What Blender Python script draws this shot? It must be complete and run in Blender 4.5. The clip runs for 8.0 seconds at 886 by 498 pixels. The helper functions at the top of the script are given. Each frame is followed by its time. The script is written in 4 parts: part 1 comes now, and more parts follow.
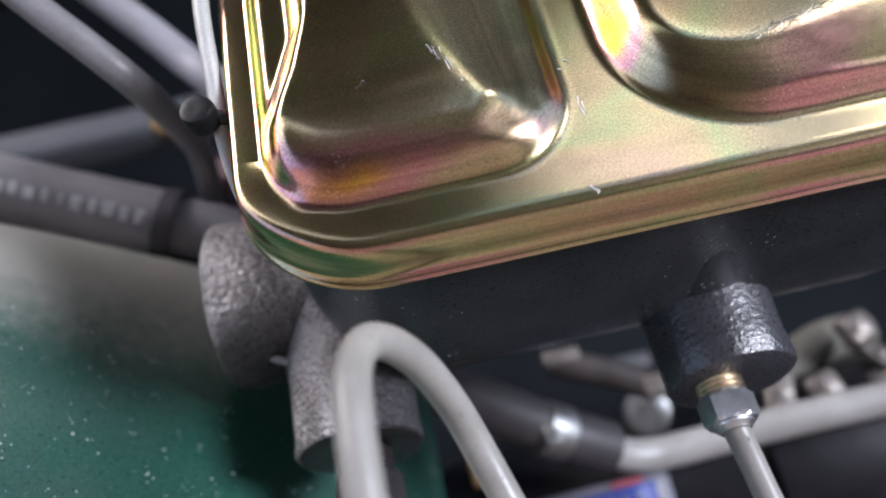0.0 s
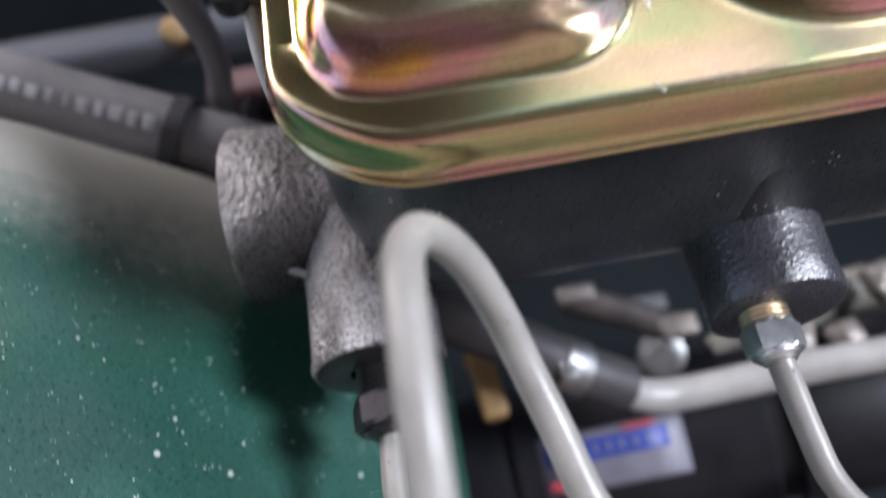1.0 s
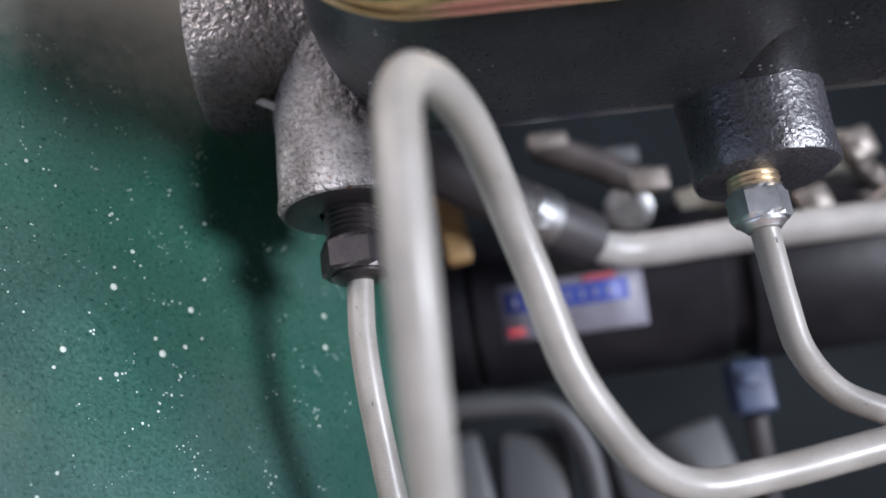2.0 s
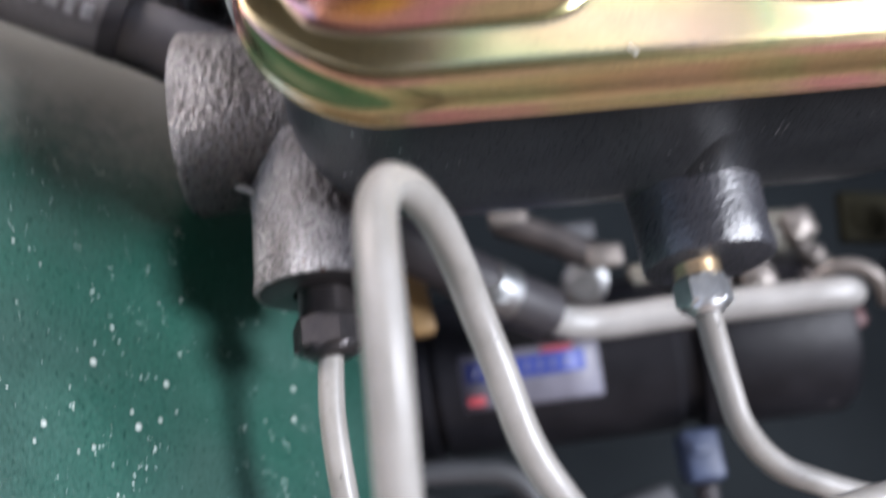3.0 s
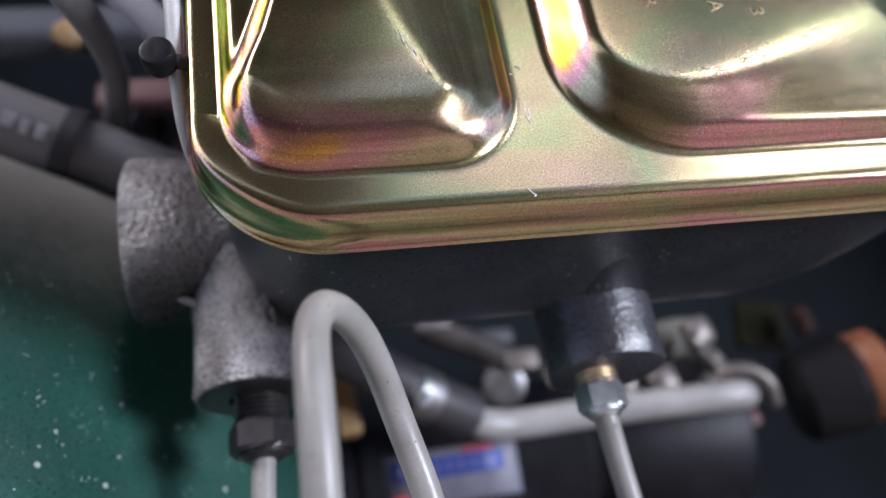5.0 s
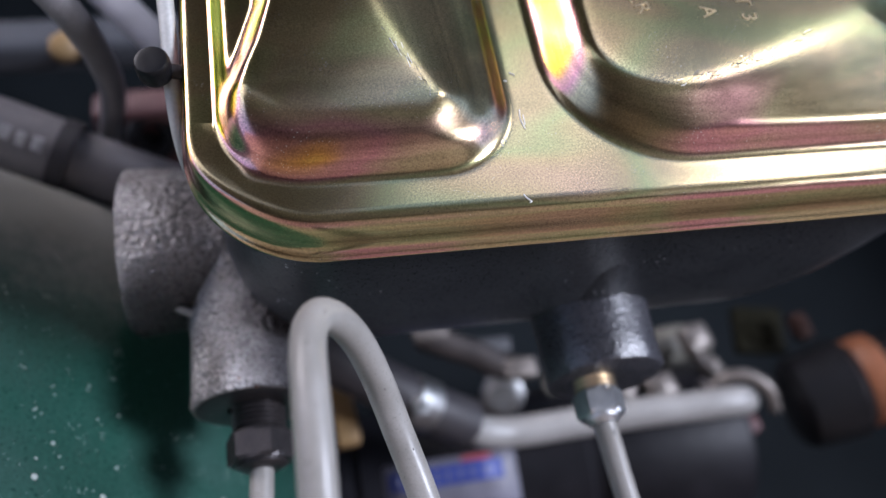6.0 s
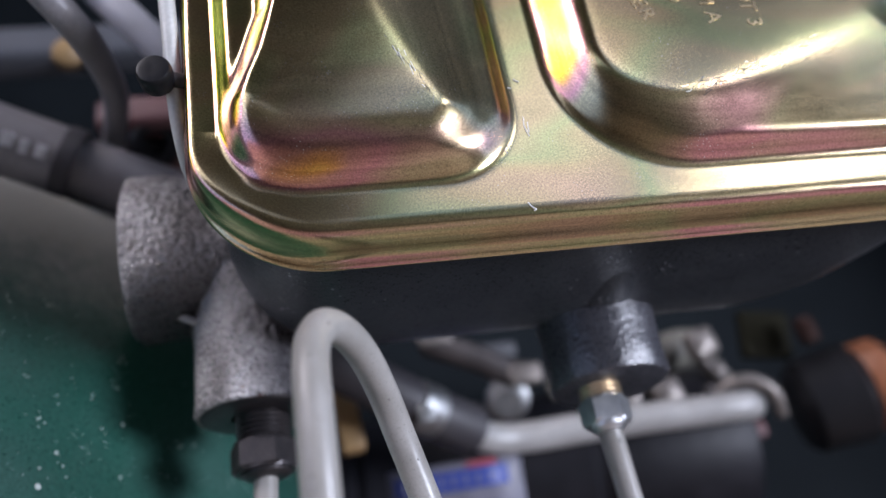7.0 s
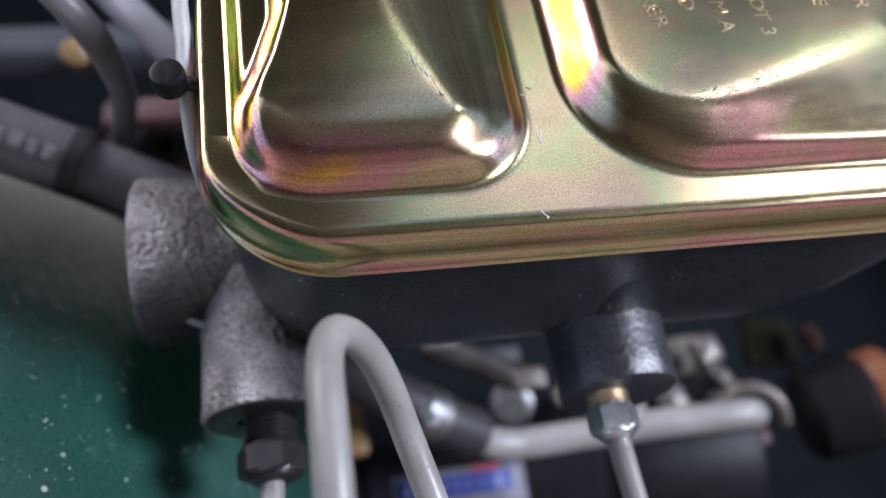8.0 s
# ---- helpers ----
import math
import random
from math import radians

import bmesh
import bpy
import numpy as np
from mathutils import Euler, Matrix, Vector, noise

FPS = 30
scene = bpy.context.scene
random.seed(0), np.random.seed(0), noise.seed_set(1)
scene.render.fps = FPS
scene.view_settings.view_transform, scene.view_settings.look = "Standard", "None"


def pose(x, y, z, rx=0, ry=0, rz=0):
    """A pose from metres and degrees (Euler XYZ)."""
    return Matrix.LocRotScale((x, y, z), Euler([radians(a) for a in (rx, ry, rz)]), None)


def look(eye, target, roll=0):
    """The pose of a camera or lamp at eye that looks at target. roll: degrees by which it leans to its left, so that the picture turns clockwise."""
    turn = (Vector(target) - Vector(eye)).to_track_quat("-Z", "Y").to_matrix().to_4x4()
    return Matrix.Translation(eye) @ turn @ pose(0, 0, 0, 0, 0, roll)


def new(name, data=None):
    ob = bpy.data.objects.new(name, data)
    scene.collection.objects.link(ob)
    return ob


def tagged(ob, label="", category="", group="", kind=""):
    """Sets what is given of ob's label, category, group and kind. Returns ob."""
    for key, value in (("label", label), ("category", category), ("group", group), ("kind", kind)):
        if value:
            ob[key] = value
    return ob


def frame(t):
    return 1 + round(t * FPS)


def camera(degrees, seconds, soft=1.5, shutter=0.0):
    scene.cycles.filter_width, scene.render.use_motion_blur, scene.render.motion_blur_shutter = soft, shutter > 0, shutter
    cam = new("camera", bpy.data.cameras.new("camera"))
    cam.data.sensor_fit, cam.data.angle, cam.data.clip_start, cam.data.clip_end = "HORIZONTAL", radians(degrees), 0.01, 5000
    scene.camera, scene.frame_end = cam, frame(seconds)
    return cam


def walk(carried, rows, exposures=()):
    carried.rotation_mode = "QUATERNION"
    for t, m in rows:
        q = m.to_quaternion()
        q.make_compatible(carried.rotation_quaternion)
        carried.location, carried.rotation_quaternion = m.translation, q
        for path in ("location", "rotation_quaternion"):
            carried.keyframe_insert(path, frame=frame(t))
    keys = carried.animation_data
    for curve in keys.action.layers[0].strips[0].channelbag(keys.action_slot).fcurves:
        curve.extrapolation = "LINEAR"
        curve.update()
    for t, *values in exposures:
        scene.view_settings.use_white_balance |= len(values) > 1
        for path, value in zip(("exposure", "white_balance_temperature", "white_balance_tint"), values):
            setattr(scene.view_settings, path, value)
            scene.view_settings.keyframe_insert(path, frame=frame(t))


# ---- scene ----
# One plan unit is 10.5 mm: x along the reservoir cover's front edge, y away from the viewer, z up from the cover's flat.
U = 0.0105

cam = camera(53.0, 8.0, shutter=0.5)
cam.data.dof.use_dof = True
cam.data.dof.focus_distance = 0.134
cam.data.dof.aperture_fstop = 10.5
PATH = [
    (0, 2.612, -5.909, 9.679, 31.062, 5.885, -10.906),
    (0.5, 2.085, -6.256, 9.424, 32.133, 5.484, -10.846),
    (1, 1.808, -5.936, 8.640, 28.270, 4.074, -9.000),
    (1.5, 1.501, -5.647, 8.055, 19.738, 2.151, -7.552),
    (1.7, 1.447, -5.434, 8.059, 17.642, 0.836, -7.260),
    (2.8, 1.581, -5.467, 8.279, 18.601, -1.175, -6.944),
    (3, 1.347, -5.375, 9.037, 21.505, -2.726, -7.240),
    (3.5, 1.260, -5.706, 10.194, 25.668, -4.969, -7.751),
    (4, 1.177, -5.789, 10.642, 26.904, -6.354, -8.021),
    (4.5, 1.215, -5.748, 10.670, 27.438, -7.095, -8.386),
    (6, 1.279, -5.820, 10.644, 28.578, -6.894, -9.258),
    (6.5, 1.280, -5.788, 10.639, 28.728, -6.723, -9.193),
    (7, 1.310, -5.702, 10.622, 28.711, -6.526, -9.309),
    (7.5, 1.185, -5.655, 10.669, 28.727, -6.693, -9.090),
    (8, 1.146, -5.596, 10.615, 28.739, -6.864, -8.765),
]
# the camera's own exposure and white balance: seconds, stops, kelvin, tint
TONE = [(0, 1.36, 6080, 18), (0.5, 1.36, 6080, 18), (1, 1.58, 6150, 17), (1.5, 1.47, 6220, 17), (2.8, 1.78, 6250, 17), (3, 1.79, 6250, 17), (3.5, 1.62, 6150, 17), (4, 1.36, 5980, 18), (4.5, 1.23, 5980, 19), (6, 1.14, 5850, 20), (8, 1.12, 5850, 20)]
walk(cam, [(t, pose(x * U, y * U, z * U, rx, ry, rz)) for t, x, y, z, rx, ry, rz in PATH], TONE)

# ---- light ----
world = bpy.data.worlds.new("world")
scene.world = world
world.use_nodes = True
wn = world.node_tree
sky = wn.nodes.new("ShaderNodeTexSky")
sky.sky_type = "NISHITA"
sky.sun_disc = False
sky.sun_elevation = radians(34)
sky.sun_rotation = radians(-36)
sky.air_density, sky.dust_density, sky.ozone_density = 1.0, 2.2, 0.8
wn.links.new(sky.outputs["Color"], wn.nodes["Background"].inputs["Color"])
wn.nodes["Background"].inputs["Strength"].default_value = 0.15
sun = new("sun", bpy.data.lights.new("sun", "SUN"))
sun.data.energy, sun.data.angle, sun.data.color = 1.9, radians(30), (1.0, 0.97, 0.93)
sun.matrix_world = look((-4.6, 6.4, 5.4), (0, 0, 0))
# two unseen area lights at the right, added for bright reflections in the cover
for at, wide, watts in (((53, 101, 136), 42, 0.42), ((101, 69, 127), 32, 1.4)):
    fill = new("added_light", bpy.data.lights.new("added_light", "AREA"))
    fill.data.shape, fill.data.size, fill.data.energy = "SQUARE", wide * U, watts
    fill.data.color = (1.0, 0.97, 0.92)
    fill.matrix_world = look(Vector(at) * U, (0, 0, 0))
# unseen light at the right, placed by the cylinder's shadow on the fender
lamp = new("right_light", bpy.data.lights.new("right_light", "AREA"))
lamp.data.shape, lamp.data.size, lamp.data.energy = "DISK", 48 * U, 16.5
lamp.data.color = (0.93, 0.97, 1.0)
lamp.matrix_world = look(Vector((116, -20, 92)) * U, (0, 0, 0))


# ---- materials ----
def material(name, colour, rough=0.5, metal=0.0, colour2=None, scale=60.0, grain=0.0, grain_scale=1500.0, relief=0.0, relief_scale=600.0, specks=None, speck_scale=400.0, speck_size=0.08, coat=0.0, rough_var=0.1, detail=4.0, spec=0.5):
    """A surface with a second tone in patches, fine grain, relief, and dust specks."""
    m = bpy.data.materials.new(name)
    m.use_nodes = True
    nt = m.node_tree
    b = nt.nodes["Principled BSDF"]
    co = nt.nodes.new("ShaderNodeTexCoord").outputs["Object"]

    def tex(kind, s, **sockets):
        n = nt.nodes.new(kind)
        nt.links.new(co, n.inputs["Vector"])
        n.inputs["Scale"].default_value = s
        for k, v in sockets.items():
            n.inputs[k].default_value = v
        return n

    def mix(a, c, f, mode="MIX"):
        n = nt.nodes.new("ShaderNodeMix")
        n.data_type, n.blend_type = "RGBA", mode
        for sock, v in ((n.inputs["Factor"], f), (n.inputs["A"], a), (n.inputs["B"], c)):
            if isinstance(v, (float, int, tuple)):
                sock.default_value = (*v, 1.0) if isinstance(v, tuple) else v
            else:
                nt.links.new(v, sock)
        return n.outputs["Result"]

    def ramp(v, lo, hi):
        n = nt.nodes.new("ShaderNodeMapRange")
        nt.links.new(v, n.inputs["Value"])
        n.inputs["From Min"].default_value, n.inputs["From Max"].default_value = lo, hi
        return n.outputs["Result"]

    big = tex("ShaderNodeTexNoise", scale, Detail=detail)
    c = mix(colour, colour2 or tuple(v * 0.75 for v in colour), ramp(big.outputs["Fac"], 0.35, 0.65))
    fine = tex("ShaderNodeTexNoise", grain_scale, Detail=3.0)
    if grain:
        c = mix(c, mix((1 - grain,) * 3, (1 + grain,) * 3, ramp(fine.outputs["Fac"], 0.3, 0.7)), 1.0, "MULTIPLY")
    if specks:
        v = tex("ShaderNodeTexVoronoi", speck_scale)
        gate = tex("ShaderNodeTexNoise", speck_scale * 0.21, Detail=2.0)
        size = nt.nodes.new("ShaderNodeMath")
        size.operation = "MULTIPLY"
        nt.links.new(ramp(gate.outputs["Fac"], 0.52, 0.72), size.inputs[0])
        size.inputs[1].default_value = speck_size
        less = nt.nodes.new("ShaderNodeMath")
        less.operation = "LESS_THAN"
        nt.links.new(v.outputs["Distance"], less.inputs[0])
        nt.links.new(size.outputs[0], less.inputs[1])
        c = mix(c, specks, less.outputs[0])
    nt.links.new(c, b.inputs["Base Color"])
    r = nt.nodes.new("ShaderNodeMapRange")
    nt.links.new(fine.outputs["Fac"], r.inputs["Value"])
    r.inputs["From Min"].default_value, r.inputs["From Max"].default_value = 0.3, 0.7
    r.inputs["To Min"].default_value, r.inputs["To Max"].default_value = max(0.02, rough - rough_var), min(1, rough + rough_var)
    nt.links.new(r.outputs["Result"], b.inputs["Roughness"])
    b.inputs["Metallic"].default_value = metal
    b.inputs["Specular IOR Level"].default_value = spec
    b.inputs["Coat Weight"].default_value = coat
    b.inputs["Coat Roughness"].default_value = 0.22
    if relief:
        n = tex("ShaderNodeTexNoise", relief_scale, Detail=4.0, Roughness=0.55)
        bump = nt.nodes.new("ShaderNodeBump")
        bump.inputs["Strength"].default_value = 1.0
        bump.inputs["Distance"].default_value = relief
        nt.links.new(n.outputs["Fac"], bump.inputs["Height"])
        nt.links.new(bump.outputs["Normal"], b.inputs["Normal"])
    return m


def chromate():
    """Yellow zinc chromate on pressed steel: iridescent drifts of straw, rose and green, faint brushing, fine pits."""
    m = bpy.data.materials.new("yellow_chromate")
    m.use_nodes = True
    nt = m.node_tree
    b = nt.nodes["Principled BSDF"]
    co = nt.nodes.new("ShaderNodeTexCoord").outputs["Object"]
    stretch = nt.nodes.new("ShaderNodeMapping")
    stretch.inputs["Scale"].default_value = (0.55, 1.0, 1.6)
    nt.links.new(co, stretch.inputs["Vector"])
    drift = nt.nodes.new("ShaderNodeTexNoise")
    drift.inputs["Scale"].default_value, drift.inputs["Detail"].default_value, drift.inputs["Distortion"].default_value = 50, 1.2, 0.5
    nt.links.new(stretch.outputs[0], drift.inputs["Vector"])
    cr = nt.nodes.new("ShaderNodeValToRGB")
    stops = [(0.3, (0.554, 0.395, 0.24)), (0.38, (0.54, 0.42, 0.22)), (0.45, (0.458, 0.455, 0.22)), (0.52, (0.544, 0.43, 0.235)), (0.58, (0.516, 0.43, 0.235)), (0.64, (0.554, 0.37, 0.26)), (0.7, (0.611, 0.3, 0.29)), (0.78, (0.582, 0.31, 0.24)), (0.83, (0.679, 0.36, 0.1)), (0.88, (0.582, 0.5, 0.05)), (0.95, (0.388, 0.49, 0.05))]
    while len(cr.color_ramp.elements) < len(stops):
        cr.color_ramp.elements.new(0.5)
    for e, (at, col) in zip(cr.color_ramp.elements, stops):
        e.position, e.color = at, (*col, 1)
    # iridescent sheen put into the colour by slope and by facing left
    geo = nt.nodes.new("ShaderNodeNewGeometry")
    tilt = nt.nodes.new("ShaderNodeSeparateXYZ")
    nt.links.new(geo.outputs["Normal"], tilt.inputs[0])
    slope = nt.nodes.new("ShaderNodeFloatCurve")
    curve = slope.mapping.curves[0]
    for at, v in ((0.2, 0.45), (0.50, 0.45), (0.64, 0.62), (0.80, 0.60)):
        curve.points.new(at, v)
    curve.points[0].location, curve.points[-1].location = (0.0, 0.45), (1.0, 0.48)
    slope.mapping.update()
    nt.links.new(tilt.outputs["Z"], slope.inputs["Value"])
    aside = nt.nodes.new("ShaderNodeMath")
    aside.operation = "ABSOLUTE"
    nt.links.new(tilt.outputs["Y"], aside.inputs[0])
    leftward = nt.nodes.new("ShaderNodeMath")
    nt.links.new(tilt.outputs["X"], leftward.inputs[0])
    nt.links.new(aside.outputs[0], leftward.inputs[1])
    lean = nt.nodes.new("ShaderNodeMapRange")
    nt.links.new(leftward.outputs[0], lean.inputs["Value"])
    for key, v in (("From Min", -0.3), ("From Max", -0.65), ("To Min", -0.5), ("To Max", -0.2)):
        lean.inputs[key].default_value = v
    sheen_shift = nt.nodes.new("ShaderNodeMath")
    nt.links.new(slope.outputs["Value"], sheen_shift.inputs[0])
    nt.links.new(lean.outputs["Result"], sheen_shift.inputs[1])
    film = nt.nodes.new("ShaderNodeMath")
    calm = nt.nodes.new("ShaderNodeMapRange")
    nt.links.new(drift.outputs["Fac"], calm.inputs["Value"])
    calm.inputs["To Min"].default_value, calm.inputs["To Max"].default_value = 0.12, 0.88
    nt.links.new(calm.outputs["Result"], film.inputs[0])
    nt.links.new(sheen_shift.outputs[0], film.inputs[1])
    nt.links.new(film.outputs[0], cr.inputs["Fac"])
    grain = nt.nodes.new("ShaderNodeTexNoise")
    grain.inputs["Scale"].default_value, grain.inputs["Detail"].default_value = 3800, 3
    nt.links.new(co, grain.inputs["Vector"])
    pits = nt.nodes.new("ShaderNodeTexVoronoi")
    pits.inputs["Scale"].default_value = 330
    nt.links.new(co, pits.inputs["Vector"])
    pit = nt.nodes.new("ShaderNodeMath")
    pit.operation = "LESS_THAN"
    nt.links.new(pits.outputs["Distance"], pit.inputs[0])
    pit.inputs[1].default_value = 0.03
    mixed = nt.nodes.new("ShaderNodeMix")
    mixed.data_type = "RGBA"
    nt.links.new(pit.outputs[0], mixed.inputs["Factor"])
    nt.links.new(cr.outputs["Color"], mixed.inputs["A"])
    mixed.inputs["B"].default_value = (0.12, 0.1, 0.07, 1)
    speckle = nt.nodes.new("ShaderNodeMapRange")
    nt.links.new(grain.outputs["Fac"], speckle.inputs["Value"])
    for key, v in (("From Min", 0.3), ("From Max", 0.7), ("To Min", 0.68), ("To Max", 1.26)):
        speckle.inputs[key].default_value = v
    worn = nt.nodes.new("ShaderNodeMix")
    worn.data_type, worn.blend_type = "RGBA", "MULTIPLY"
    worn.inputs["Factor"].default_value = 1.0
    nt.links.new(mixed.outputs["Result"], worn.inputs["A"])
    nt.links.new(speckle.outputs["Result"], worn.inputs["B"])
    # drawing marks that follow the walls at one height
    flow = nt.nodes.new("ShaderNodeMapping")
    flow.inputs["Scale"].default_value = (18, 18, 1700)
    nt.links.new(co, flow.inputs["Vector"])
    draw = nt.nodes.new("ShaderNodeTexNoise")
    draw.inputs["Scale"].default_value, draw.inputs["Detail"].default_value = 1.0, 3
    nt.links.new(flow.outputs[0], draw.inputs["Vector"])
    mark = nt.nodes.new("ShaderNodeMapRange")
    nt.links.new(draw.outputs["Fac"], mark.inputs["Value"])
    for key, v in (("From Min", 0.35), ("From Max", 0.65), ("To Min", 0.78), ("To Max", 1.08)):
        mark.inputs[key].default_value = v
    drawn = nt.nodes.new("ShaderNodeMix")
    drawn.data_type, drawn.blend_type = "RGBA", "MULTIPLY"
    drawn.inputs["Factor"].default_value = 1.0
    nt.links.new(worn.outputs["Result"], drawn.inputs["A"])
    nt.links.new(mark.outputs["Result"], drawn.inputs["B"])
    dust = nt.nodes.new("ShaderNodeTexVoronoi")
    dust.inputs["Scale"].default_value = 1900
    nt.links.new(co, dust.inputs["Vector"])
    gate = nt.nodes.new("ShaderNodeTexNoise")
    gate.inputs["Scale"].default_value, gate.inputs["Detail"].default_value = 120, 4
    nt.links.new(co, gate.inputs["Vector"])
    size = nt.nodes.new("ShaderNodeMapRange")
    nt.links.new(gate.outputs["Fac"], size.inputs["Value"])
    for key, v in (("From Min", 0.40), ("From Max", 0.75), ("To Min", 0.0), ("To Max", 0.15)):
        size.inputs[key].default_value = v
    speck = nt.nodes.new("ShaderNodeMath")
    speck.operation = "LESS_THAN"
    nt.links.new(dust.outputs["Distance"], speck.inputs[0])
    nt.links.new(size.outputs["Result"], speck.inputs[1])
    dusted = nt.nodes.new("ShaderNodeMix")
    dusted.data_type = "RGBA"
    nt.links.new(speck.outputs[0], dusted.inputs["Factor"])
    nt.links.new(drawn.outputs["Result"], dusted.inputs["A"])
    dusted.inputs["B"].default_value = (0.42, 0.41, 0.38, 1)
    nt.links.new(dusted.outputs["Result"], b.inputs["Base Color"])
    bare = nt.nodes.new("ShaderNodeMath")
    bare.operation = "SUBTRACT"
    bare.inputs[0].default_value = 1.0
    nt.links.new(speck.outputs[0], bare.inputs[1])
    nt.links.new(bare.outputs[0], b.inputs["Metallic"])
    b.inputs["Thin Film Thickness"].default_value = 420.0
    b.inputs["Thin Film IOR"].default_value = 1.9
    rr = nt.nodes.new("ShaderNodeMapRange")
    nt.links.new(grain.outputs["Fac"], rr.inputs["Value"])
    rr.inputs["To Min"].default_value, rr.inputs["To Max"].default_value = 0.16, 0.21
    smear = nt.nodes.new("ShaderNodeTexNoise")
    smear.inputs["Scale"].default_value, smear.inputs["Detail"].default_value, smear.inputs["Roughness"].default_value = 260, 5, 0.7
    nt.links.new(stretch.outputs[0], smear.inputs["Vector"])
    dusty = nt.nodes.new("ShaderNodeMapRange")
    nt.links.new(smear.outputs["Fac"], dusty.inputs["Value"])
    dusty.inputs["From Min"].default_value, dusty.inputs["From Max"].default_value, dusty.inputs["To Max"].default_value = 0.45, 0.75, 0.05
    total = nt.nodes.new("ShaderNodeMath")
    nt.links.new(rr.outputs["Result"], total.inputs[0])
    nt.links.new(dusty.outputs["Result"], total.inputs[1])
    nt.links.new(total.outputs[0], b.inputs["Roughness"])
    satin = nt.nodes.new("ShaderNodeBump")
    satin.inputs["Distance"].default_value = 0.000005
    nt.links.new(grain.outputs["Fac"], satin.inputs["Height"])
    nt.links.new(satin.outputs["Normal"], b.inputs["Normal"])
    return m


def edge_sheen(m):
    """Sheen put into the colour along the panel's rolled edge, in dusty brown-grey."""
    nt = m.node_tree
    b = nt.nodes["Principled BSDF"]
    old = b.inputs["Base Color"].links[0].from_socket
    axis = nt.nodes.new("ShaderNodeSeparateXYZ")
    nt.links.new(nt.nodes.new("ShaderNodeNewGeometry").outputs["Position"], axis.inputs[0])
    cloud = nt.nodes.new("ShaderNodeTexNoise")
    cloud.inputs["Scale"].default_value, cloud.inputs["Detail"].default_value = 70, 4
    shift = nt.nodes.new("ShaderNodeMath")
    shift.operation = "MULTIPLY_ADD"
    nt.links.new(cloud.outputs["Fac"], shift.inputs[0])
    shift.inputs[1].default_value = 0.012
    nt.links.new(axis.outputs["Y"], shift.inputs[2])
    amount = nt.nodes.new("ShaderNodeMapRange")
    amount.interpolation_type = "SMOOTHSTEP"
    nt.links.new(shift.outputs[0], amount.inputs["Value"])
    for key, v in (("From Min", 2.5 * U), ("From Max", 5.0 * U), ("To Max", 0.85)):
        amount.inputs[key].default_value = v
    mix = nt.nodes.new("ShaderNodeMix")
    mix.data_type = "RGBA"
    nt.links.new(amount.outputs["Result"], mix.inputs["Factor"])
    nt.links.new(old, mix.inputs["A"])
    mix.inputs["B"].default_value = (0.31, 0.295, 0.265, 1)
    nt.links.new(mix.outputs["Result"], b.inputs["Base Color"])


def shade_sided(m, at, way, wide):
    """Shade put into the colour of one side of bare iron, edge broken by noise."""
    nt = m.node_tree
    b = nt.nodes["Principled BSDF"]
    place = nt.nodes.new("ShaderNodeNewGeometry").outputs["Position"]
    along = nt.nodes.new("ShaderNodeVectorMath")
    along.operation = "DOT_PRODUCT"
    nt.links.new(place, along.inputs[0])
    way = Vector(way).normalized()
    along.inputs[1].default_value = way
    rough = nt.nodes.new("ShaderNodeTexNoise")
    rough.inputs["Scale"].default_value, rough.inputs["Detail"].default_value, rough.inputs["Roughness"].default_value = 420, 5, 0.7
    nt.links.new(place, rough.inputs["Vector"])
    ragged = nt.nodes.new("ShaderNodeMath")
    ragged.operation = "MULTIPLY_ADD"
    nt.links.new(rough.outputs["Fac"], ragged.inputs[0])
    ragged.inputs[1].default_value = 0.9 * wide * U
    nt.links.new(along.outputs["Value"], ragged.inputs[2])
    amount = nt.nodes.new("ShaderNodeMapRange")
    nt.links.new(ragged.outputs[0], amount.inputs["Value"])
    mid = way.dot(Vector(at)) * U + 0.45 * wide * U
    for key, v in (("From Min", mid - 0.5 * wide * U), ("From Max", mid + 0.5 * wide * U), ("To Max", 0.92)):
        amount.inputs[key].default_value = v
    for key, shade_value in (("Base Color", (0.018, 0.017, 0.021, 1)), ("Metallic", (0, 0, 0, 1))):
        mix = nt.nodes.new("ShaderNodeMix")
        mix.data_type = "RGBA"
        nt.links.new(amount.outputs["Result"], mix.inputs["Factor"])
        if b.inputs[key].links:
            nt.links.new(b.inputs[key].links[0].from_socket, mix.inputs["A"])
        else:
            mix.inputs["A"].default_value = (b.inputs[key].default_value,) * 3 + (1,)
        mix.inputs["B"].default_value = shade_value
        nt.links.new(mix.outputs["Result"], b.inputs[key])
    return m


GOLD = chromate()
STAMP = material("rubbed_plating", (0.46, 0.37, 0.22), 0.36, 1.0, (0.36, 0.28, 0.16), 300, 0.1)
CAST = material("black_cast_iron", (0.034, 0.034, 0.04), 0.30, 0.0, (0.045, 0.045, 0.052), 120, 0.3, 1800, 0.0003, 950, spec=1.0, rough_var=0.06)
CAST_SMOOTH = material("satin_black_paint", (0.026, 0.029, 0.033), 0.34, 0.0, (0.038, 0.042, 0.047), 90, 0.3, 2500, 0.00010, 1100, (0.4, 0.4, 0.42), 600, 0.22)
CAST_SHADE_SIDE = shade_sided(material("shade_sided_cast_iron", (0.385, 0.37, 0.365), 0.31, 0.35, (0.20, 0.185, 0.18), 130, 0.22, 1300, 0.0015, 800, (0.20, 0.09, 0.06), 260, 0.3), (0.62, 0.6, -4.5), (1, 0.08, 0), 0.8)
